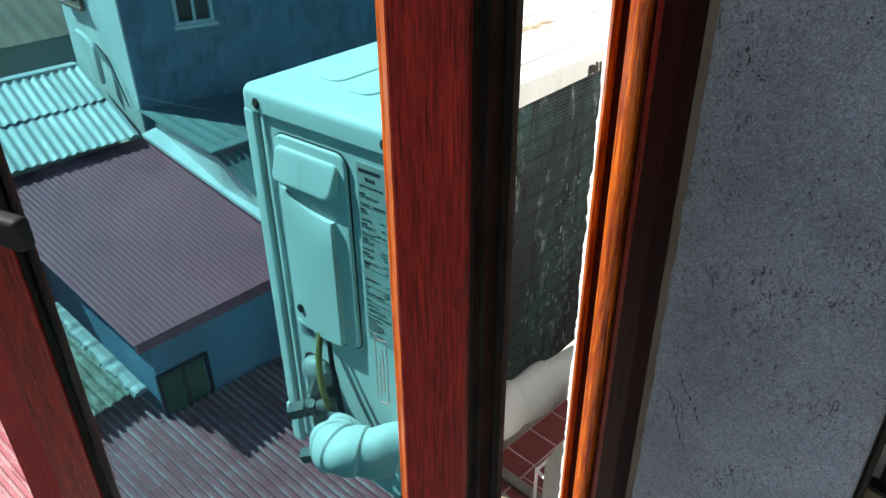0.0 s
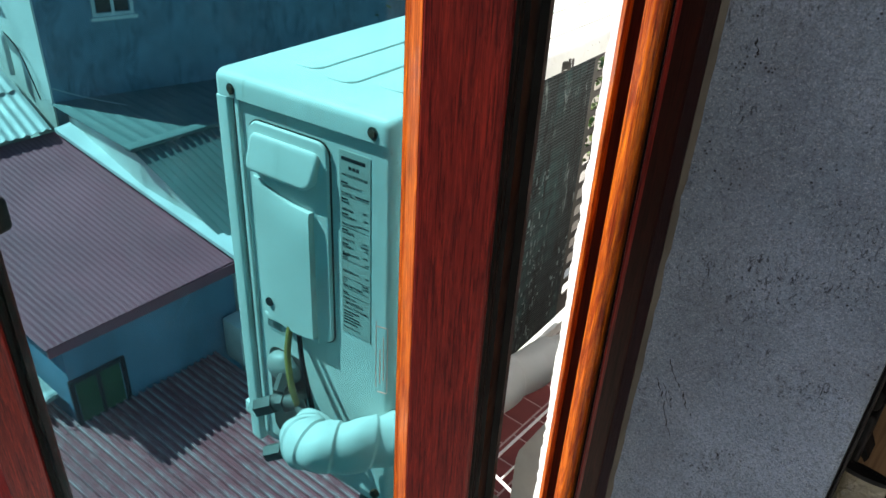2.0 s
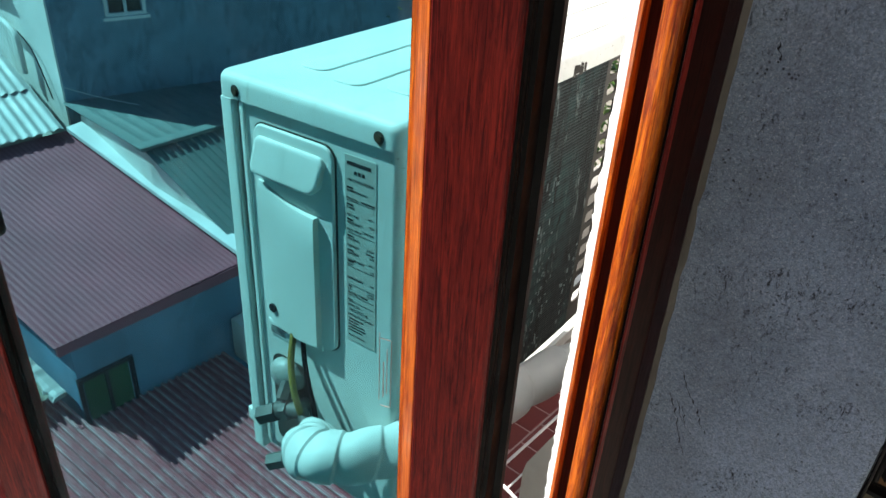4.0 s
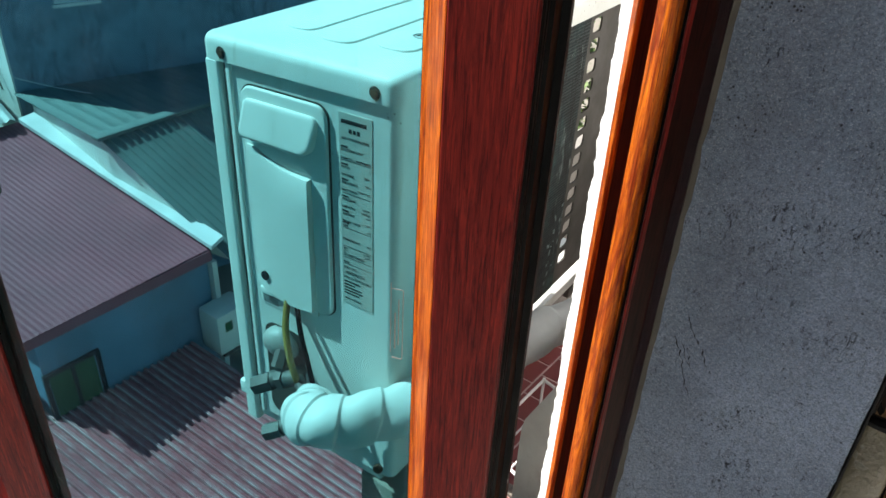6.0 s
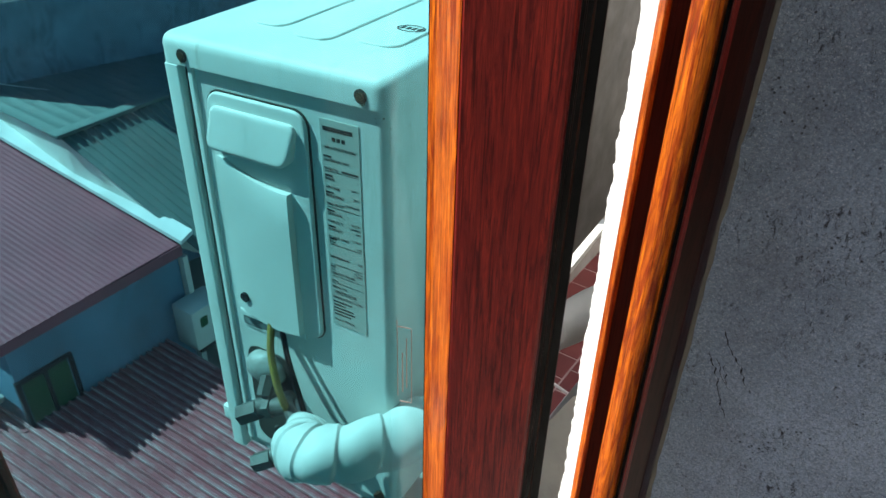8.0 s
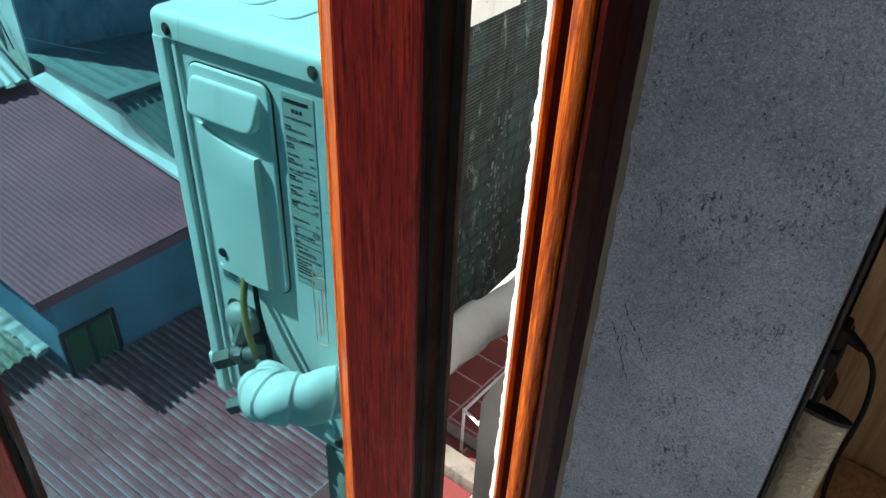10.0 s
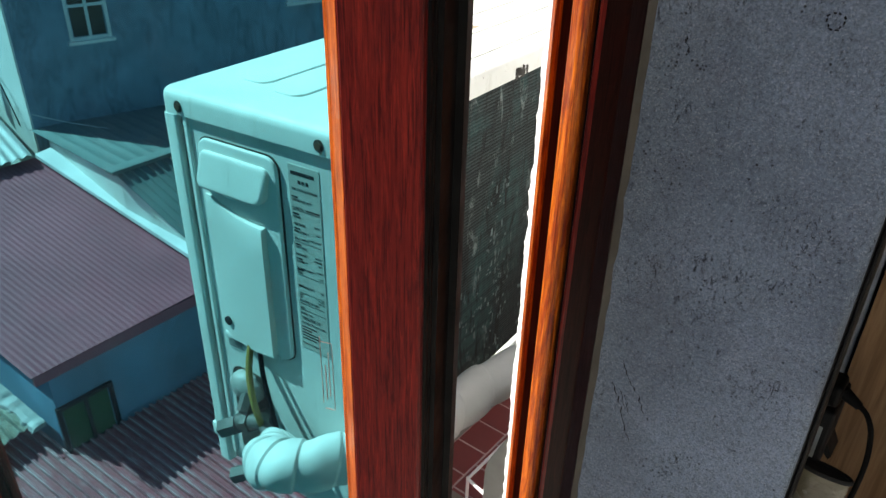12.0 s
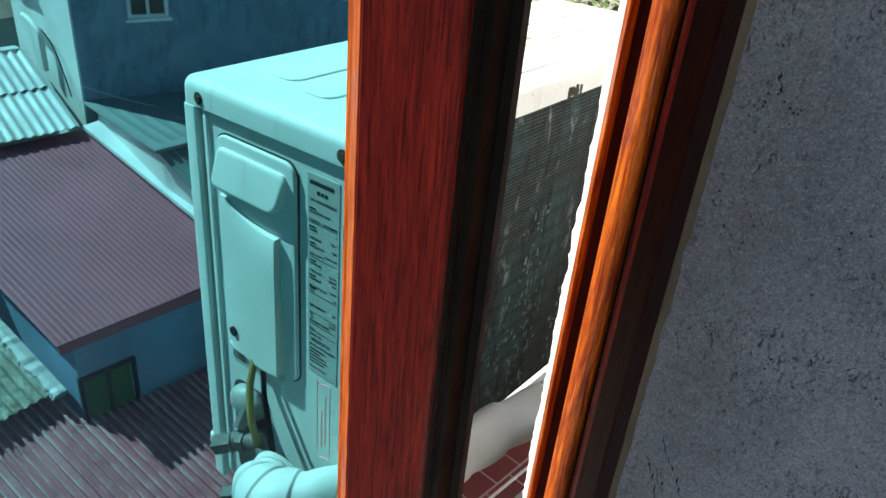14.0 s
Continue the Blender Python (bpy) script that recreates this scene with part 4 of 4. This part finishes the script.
tagged(part("concrete_ledge", prism([(-0.3350, -0.45), (-0.408, -0.45), (-0.408, -0.02), (-0.404, 0.0), (-0.3620, 0.094), (-0.3350, 0.115)], 0, 1.5, m=Matrix(((1, 0, 0, 0), (0, 0, 1, 0.648), (0, 1, 0, 0.795), (0, 0, 0, 1)))), LEDGE, None), "smooth beige-grey cement ledge on the outer wall", "ledge", kind="structure")
for x0, x1, y0, y1, h in ((-0.92, -0.55, 1.118, 1.150, 0.012), (-0.90, -0.52, 1.008, 1.062, 0.045)):
    tagged(part("floor_kerb", box(x0, x1, y0, y1, -0.001, h, 0.004), KERB, None), "stained low concrete kerb across the balcony tiles", "kerb", kind="structure")
rack = thing("wire_rack", pose(-0.745, 1.100, 0.0), "white coated wire rack standing on the tiles", "rack")
for z in (0.15, 0.30):
    for a, b in (((0, 0), (0.0, 0.30)), ((0, 0), (0.26, -0.06)), ((0.26, -0.06), (0.26, 0.24)), ((0.0, 0.30), (0.26, 0.24))):
        if z < 0.2:
            part("rail", cyl((*a, z), (*b, z), 0.0042, 8), WHITEWIRE, rack)
for x, y in ((0, 0), (0, 0.30), (0.26, -0.06), (0.26, 0.24)):
    part("leg", cyl((x, y, 0.0), (x, y, 0.155), 0.0042, 8), WHITEWIRE, rack)
for k in range(1, 5):
    part("rod", cyl((0.052 * k, -0.012 * k, 0.152), (0.052 * k, 0.30 - 0.012 * k, 0.152), 0.0028, 8), WHITEWIRE, rack)

# ---- things inside, beside the reveal ----
low_cabinet = thing("low_cabinet", None, "brown low cabinet against the wall", "cabinet")
part("top", box(-0.050, 0.30, 0.62, 0.888, 0.755, 0.78, 0.003), OAK, low_cabinet)
part("body", box(-0.050, 0.28, 0.635, 0.888, 0.0, 0.754), OAK, low_cabinet)
# Black strip added over the wall face between reveal edge and cabinet.
trunking = thing("dark_wall_strip", None, "black strip added on the wall beside the reveal", "trunking")
part("channel", box(-0.0495, -0.038, 0.590, 0.622, 0.785, 2.95, 0.002), BLACKMETAL, trunking)
part("cover_strip", box(-0.0375, -0.0345, 0.592, 0.620, 0.785, 2.95, 0.001), BLACKMETAL, trunking)
cabinet = thing("wood_cabinet", None, "tall brown wood-grain cabinet beside the socket", "cabinet")
part("side", box(-0.046, 0.60, 0.892, 0.912, 0.0, 1.70, 0.002), OAK, cabinet)
part("body", box(-0.046, 0.60, 0.9125, 1.50, 0.0, 1.70), OAK, cabinet)
jar = thing("plastic_container", pose(-0.0215, 0.658, 0.78), "tall flat container of dull olive plastic with a black lid", "container")
JAR = [(0.024, 0.0), (0.0265, 0.004), (0.0265, 0.245), (0.0250, 0.249), (0.0235, 0.249), (0.0235, 0.006)]
LID = [(0.0268, 0.246), (0.0285, 0.2465), (0.0288, 0.2500), (0.0280, 0.2515), (0.0270, 0.2515), (0.0262, 0.2490)]


def turned(profile, n=32, flat=0.30):
    """A turned body with an oval plan, closed below and above."""
    b = bmesh.new()
    cols = [[b.verts.new((rad * math.cos(2 * math.pi * k / n), rad * flat * math.sin(2 * math.pi * k / n), z)) for rad, z in profile] for k in range(n)]
    for k in range(n):
        p0, p1 = cols[k], cols[(k + 1) % n]
        for i in range(len(profile) - 1):
            b.faces.new((p0[i], p1[i], p1[i + 1], p0[i + 1]))
    b.faces.new([c[0] for c in cols][::-1])
    b.faces.new([c[-1] for c in cols])
    return b


part("body", turned(JAR), TIN, jar)
part("lid", turned(LID), BLACKMETAL, jar, "black lid")
socket = thing("wall_socket", pose(-0.0550, 0.735, 1.03), "black wall socket with a plugged-in adapter", "socket")
part("plate", box(0.0, 0.008, -0.033, 0.045, -0.075, 0.070, 0.003, 3), BLACKMETAL, socket)
part("adapter", box(0.0085, 0.0255, -0.036, 0.030, -0.040, 0.037, 0.004, 3), BLACKMETAL, socket)
part("latch", prism([(0.0255, -0.022), (0.033, -0.036), (0.031, -0.042), (0.0255, -0.036)], -0.02, 0.01, m=STAND), BLACKMETAL, socket)
part("sticker", box(0.0095, 0.0185, -0.0368, -0.0362, -0.030, 0.016), PALESTICKER, socket, "faded grey sticker", smooth=False)
plug = part("plug", box(0.0085, 0.024, -0.034, -0.004, 0.0400, 0.068, 0.005, 3), BLACK, socket, "black rubber plug")
part("strain_relief", cyl((0.022, -0.020, 0.056), (0.041, -0.020, 0.046), 0.0075, 12, 0.0045), BLACK, plug)
cord = tagged(part("power_cord", tube([(-0.0150, 0.715, 1.0770), (-0.005, 0.715, 1.069), (0.004, 0.714, 1.050), (0.0095, 0.712, 1.015), (0.0095, 0.712, 0.975), (0.008, 0.715, 0.93), (0.014, 0.73, 0.85), (0.030, 0.74, 0.7835), (0.08, 0.75, 0.7835), (0.16, 0.76, 0.7835)], 0.0028, 10), BLACK), "black power cord hanging from the plug", "cord")

# ---- the ground and the neighbouring houses below ----
ground = bmesh.new()
bmesh.ops.create_grid(ground, x_segments=40, y_segments=40, size=400.0, matrix=Matrix.Translation((0, 0, -7.25)))
tagged(part("ground", ground, EARTH), "dry earth and sparse grass ground", "ground", kind="structure")


def quad_wall(x0, y0, x1, y1, z0, z1, t=0.15):
    """A wall between two plan points; it is t thick on its left side."""
    d = Vector((x1 - x0, y1 - y0)).normalized() * t
    return prism([(x0, y0), (x1, y1), (x1 - d.y, y1 + d.x), (x0 - d.y, y0 + d.x)], z0, z1)


def window_in(parent, m, w, h, frame_mat, pane_mat, cols, rows_, label, t=0.05):
    """A window with a frame, bars and panes; x across, z up, y out of the wall towards smaller y."""
    win = part("window", box(-w / 2 - t, w / 2 + t, -0.02, 0.03, -t, 0.0), frame_mat, parent, label)
    win.matrix_basis = m
    part("frame", box(-w / 2 - t, w / 2 + t, -0.03, 0.03, h, h + t), frame_mat, win)
    part("frame", box(-w / 2 - t, -w / 2, -0.03, 0.03, 0.0, h), frame_mat, win)
    part("frame", box(w / 2, w / 2 + t, -0.03, 0.03, 0.0, h), frame_mat, win)
    part("sill", box(-w / 2 - t - 0.04, w / 2 + t + 0.04, -0.07, 0.02, -t - 0.05, -t - 0.001), frame_mat, win)
    for i in range(1, cols):
        x = -w / 2 + w * i / cols
        part("bar", box(x - t * 0.45, x + t * 0.45, -0.026, 0.02, 0.0, h), frame_mat, win)
    for i in range(cols):
        for j in range(rows_):
            x0, x1, z0, z1 = -w / 2 + w * i / cols, -w / 2 + w * (i + 1) / cols, h * j / rows_, h * (j + 1) / rows_
            part("pane", box(x0 + t * 0.4, x1 - t * 0.4, 0.002, 0.012, z0 + 0.012, z1 - 0.012), pane_mat, win, smooth=False)
        for j in range(1, rows_):
            z = h * j / rows_
            part("bar", box(-w / 2 + w * i / cols, -w / 2 + w * (i + 1) / cols, -0.024, 0.02, z - 0.02, z + 0.02), frame_mat, win)
    return win


# an unseen house block added beside our window to hold back sky light
side_blocker = thing("side_blocker", None, "unseen dark house block added beside the window against sky light", "house")
part("wall", box(-8.2, -1.0, -9.0, -3.2, -7.25, 2.6), FARWALL, side_blocker)
part("roof", box(-8.5, -0.8, -9.2, -3.0, 2.6, 2.75), BROWNROOF, side_blocker)

# the small blue house with the maroon roof
blue = thing("blue_house", None, "small blue-painted house with a maroon corrugated roof", "house")
part("wall", box(-11.6, -7.80, 2.62, 5.05, -7.25, -4.24), BLUEWALL, blue)
part("roof", sheet((-7.70, 2.42, -4.17), (-3.82, -0.40, 0.86), (-0.07, 2.70, 0), 0.076, 0.005, "wave"), MAROON, blue)
part("fascia", box(-7.80, -7.74, 2.46, 5.10, -4.34, -4.185), MAROON, blue, "dark maroon eave board")
window_in(blue, pose(-7.782, 2.96, -5.52, 0, 0, 90), 0.62, 0.66, BLACKMETAL, GREENPANE, 2, 1, "dark window with green curtains")
part("gutter", prism([(-7.66, 5.06), (-7.74, 5.32), (-11.55, 4.90), (-11.50, 4.62)], 0, 0.06, m=Matrix.Translation((0, 0, -4.12)) @ Matrix(((1, 0, 0, 0), (0, 1, 0, 0), (-0.22, 0, 1, -1.69), (0, 0, 0, 1)))), WHITEFRAME, blue, "pale metal flashing")
wall_unit = thing("air_conditioner", pose(-7.42, 5.02, -5.62), "small pale outdoor unit on the blue wall's bracket", "air conditioner")
part("casing", box(-0.32, 0.10, -0.26, 0.30, 0.0, 0.66, 0.03), CREAM, wall_unit)
part("badge", box(0.1005, 0.106, -0.14, -0.02, 0.36, 0.52), GREENPANE, wall_unit, "dark green badge", smooth=False)
part("bracket", box(-0.378, 0.10, -0.20, 0.24, -0.05, -0.001), DARKSTEEL, wall_unit)

# the low roof in front of it, that reaches back under our window
low_house = thing("low_house", None, "low house with a weathered maroon ribbed roof", "house")
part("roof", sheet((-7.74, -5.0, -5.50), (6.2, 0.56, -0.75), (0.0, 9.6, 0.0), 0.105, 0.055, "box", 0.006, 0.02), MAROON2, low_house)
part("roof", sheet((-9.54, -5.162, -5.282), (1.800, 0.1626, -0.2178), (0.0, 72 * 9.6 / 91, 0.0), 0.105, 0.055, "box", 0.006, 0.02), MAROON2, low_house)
part("wall", box(-7.70, -1.7, -3.1, 4.2, -7.25, -6.55), BEIGEWALL, low_house)

def ragged_strip(x0, x1, half, thick, n=60):
    """A strip of crumbling mortar with uneven sides and top."""
    b = bmesh.new()
    prev = None
    for i in range(n + 1):
        x = x0 + (x1 - x0) * i / n
        w = half * (0.8 + 0.7 * noise.noise(Vector((x * 4, 2.2, 0))) + 0.35 * noise.noise(Vector((x * 17, 5.1, 0))))
        h = thick * (1 + 0.6 * noise.noise(Vector((x * 9, 8.0, 0))))
        ring = [b.verts.new(p) for p in ((x, -w, -0.05), (x, -w * 0.8, h * 0.5), (x, 0, h), (x, half, h * 0.6), (x, half, -0.05))]
        if prev:
            for k in range(5):
                b.faces.new((prev[k], prev[(k + 1) % 5], ring[(k + 1) % 5], ring[k]))
        prev = ring
    return b


# an old mossy lean-to roof between them
lean_to = thing("lean_to_roof", None, "mossy weathered corrugated lean-to roof sheet", "roof")
part("roof_sheet", sheet((-9.9, 1.05, -4.62), (1.85, 0.28, -0.62), (-0.15, 1.12, 0.05), 0.12, 0.05, "wave", 0.01, 0.05), OLDROOF, lean_to)
part("mortar_edge", ragged_strip(-0.95, 0.98, 0.10, 0.04), PALEROOF, lean_to, "pale crumbling mortar edge", smooth=False).matrix_basis = Matrix.Translation((-9.0, 2.32, -4.86)) @ pose(0, 0, 0, 0, 18.5, 8.5)
part("post", box(-9.8, -9.68, 1.2, 1.32, -7.25, -4.75), BEIGEWALL, lean_to)
part("post", box(-8.3, -8.18, 1.6, 1.72, -7.25, -5.25), BEIGEWALL, lean_to)

# the pale corrugated roof behind
pale_house = thing("pale_roof_house", None, "low house with a pale corrugated roof", "house")
part("roof", sheet((-11.42, -3.0, -3.20), (-2.1, 0.15, 0.62), (0.0, 7.55, 0.0), 0.15, 0.036, "wave", 0.008, 0.012), PALEROOF, pale_house)
part("roof", sheet((-12.45, -3.0, -2.868), (-1.1, 0.08, 0.335), (0.0, 7.58, 0.0), 0.15, 0.036, "wave", 0.008, 0.012), PALEROOF, pale_house)
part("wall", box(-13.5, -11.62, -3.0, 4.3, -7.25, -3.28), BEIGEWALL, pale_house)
part("ridge_flashing", box(-13.66, -13.46, -3.0, 4.60, -2.60, -2.50, 0.02), PALEROOF, pale_house, "pale ridge flashing")

# the green-grey roofs in front of the tall house
green_house = thing("green_roof_house", None, "house with green-grey ribbed roofs and pale gable", "house")
part("roof", sheet((-9.62, 4.86, -3.06), (2.1, 0.42, -1.30), (0.1, 4.8, 0.0), 0.125, 0.030, "rib"), TEALROOF, green_house)
part("ridge_cap", box(-9.76, -9.55, 4.78, 9.7, -3.05, -2.985, 0.02), TEALROOF, green_house)
part("back_roof", sheet((-9.70, 4.84, -3.06), (-2.22, -0.02, 0.06), (0.1, 5.6, 0.0), 0.20, 0.008, "rib"), TEALROOF, green_house)
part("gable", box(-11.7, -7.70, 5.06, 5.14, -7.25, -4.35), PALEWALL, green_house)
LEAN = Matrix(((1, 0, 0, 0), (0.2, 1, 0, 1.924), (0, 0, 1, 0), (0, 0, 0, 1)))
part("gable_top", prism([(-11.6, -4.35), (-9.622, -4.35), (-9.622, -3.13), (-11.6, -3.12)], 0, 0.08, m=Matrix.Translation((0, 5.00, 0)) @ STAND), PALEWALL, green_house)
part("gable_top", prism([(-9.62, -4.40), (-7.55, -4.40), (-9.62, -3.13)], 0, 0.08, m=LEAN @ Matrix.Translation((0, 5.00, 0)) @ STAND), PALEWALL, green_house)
line = tube([(-11.945, 4.84, -2.735), (-11.55, 5.26, -2.90), (-11.12, 5.73, -3.035)], 0.005, 6)
part("wire", line, WHITEFRAME, green_house, "thin pale wire")

# the tall house with the grey-blue wall
tall = thing("tall_house", None, "tall house, stained front in a shaded grey-blue, side in a sunlit pale tone", "house")
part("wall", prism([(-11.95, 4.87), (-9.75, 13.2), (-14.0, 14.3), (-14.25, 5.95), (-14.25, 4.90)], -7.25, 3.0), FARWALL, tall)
part("side_wall", quad_wall(-11.94, 4.86, -14.25, 4.86, -7.25, 3.0, -0.03), PALEWALL, tall, "side wall in a sunlit pale tone")
WA = math.degrees(math.atan2(8.33, 2.2))
for x, y, z in ((-11.667, 5.96, -1.70), (-10.72, 9.52, -1.52)):
    window_in(tall, pose(x + 0.015, y, z, 0, 0, WA), 0.52, 0.95, WHITEFRAME, DARKPANE, 2, 2, "pale painted window with four panes")
window_in(tall, pose(-13.55, 4.815, -1.50), 0.6, 0.9, BROWNROOF, DARKPANE, 2, 1, "brown framed side window")
part("drain_pipe", tube([(-12.9, 4.74, -2.75), (-12.9, 4.74, -2.30), (-12.95, 4.74, -2.14), (-13.2, 4.74, -2.02), (-13.5, 4.74, -1.98)], 0.045, 10), PALEWALL, tall, "white drain pipe")
# Thin black strand stands for a shadow line on the side wall.
part("cable", tube([(-13.0, 4.80, -2.1), (-12.6, 4.80, -2.3), (-12.35, 4.80, -2.7), (-12.2, 4.80, -3.0)], 0.010, 8), BLACK, tall, "thin black strand drawn as a shadow line")

brown = thing("brown_roof_house", None, "distant house with a brown roof", "house")
part("wall", box(-21.0, -16.0, -4.0, 6.2, -7.25, -2.66), BEIGEWALL, brown)
part("roof", sheet((-15.85, -4.2, -2.64), (-6.5, 0, 2.3), (0.0, 10.6, 0.0), 0.3, 0.012, "wave"), BROWNROOF, brown)


# ---- trees beyond the balcony ----
def tree(name, x, y, top, radius, seed, label):
    rng = random.Random(seed)
    t = thing(name, pose(x, y, -7.25), label, "tree", "trees beyond the balcony")
    h = top + 7.25
    trunk = tube([(0, 0, 0), (0.1, 0.05, h * 0.3), (-0.05, 0.1, h * 0.6), (0, 0, h * 0.85)], lambda u, a: 0.16 * (1 - 0.75 * u), 10, 5)
    for k in range(7):
        a, z = rng.uniform(0, 6.28), h * rng.uniform(0.45, 0.7)
        tube([(0, 0, z), (math.cos(a) * radius * 0.4, math.sin(a) * radius * 0.4, z + 0.5), (math.cos(a) * radius * 0.8, math.sin(a) * radius * 0.8, z + 0.8)], lambda u, b: 0.05 * (1 - 0.8 * u), 6, 4, bm=trunk)
    part("trunk", trunk, BARK, t)
    verts, faces = [], []
    clumps = [(rng.gauss(0, 0.5) * radius, rng.gauss(0, 0.5) * radius, h * 0.78 + rng.uniform(-1, 0.75) * h * 0.2, rng.uniform(0.3, 0.6)) for _ in range(46)]
    for cx, cy, cz, cr in clumps:
        for _ in range(90):
            p = Vector((rng.gauss(0, 1), rng.gauss(0, 1), rng.gauss(0, 0.8))) * cr * 0.55 + Vector((cx, cy, cz))
            d = Vector((rng.uniform(-1, 1), rng.uniform(-1, 1), rng.uniform(-0.8, 0.4))).normalized()
            s = d.cross(Vector((rng.uniform(-1, 1), rng.uniform(-1, 1), 1))).normalized()
            n = len(verts)
            ln, wd = rng.uniform(0.07, 0.14), rng.uniform(0.025, 0.045)
            verts += [p, p + d * ln * 0.5 + s * wd, p + d * ln, p + d * ln * 0.5 - s * wd]
            faces.append((n, n + 1, n + 2, n + 3))
    me = bpy.data.meshes.new("crown")
    me.from_pydata(verts, [], faces)
    me.materials.append(LEAF)
    c = new("crown", me)
    c.parent = t
    tagged(c, kind="stuff")
    return t


tree("tree", -5.2, 8.4, 0.6, 1.5, 3, "leafy green tree behind the balcony")
tree("tree", -3.4, 9.2, 0.2, 1.5, 5, "leafy green tree behind the balcony")
tree("tree", -1.9, 7.6, -1.2, 1.4, 8, "leafy green tree behind the balcony")

# ---- floor tiles, last ----
tile_mesh = mesh_of(box(-0.0475, 0.0475, -0.0475, 0.0475, -0.006, 0.0, 0.0015, 1), "tile", CLAY)
for i in range(5):
    for j in range(24):
        tl = new("tile", tile_mesh)
        tl.location = (-0.4885 - 0.1 * i, 0.570 + 0.1 * j + 0.05 * (i % 2), 0.0 + 0.0006 * random.random())
        tl.parent = balcony
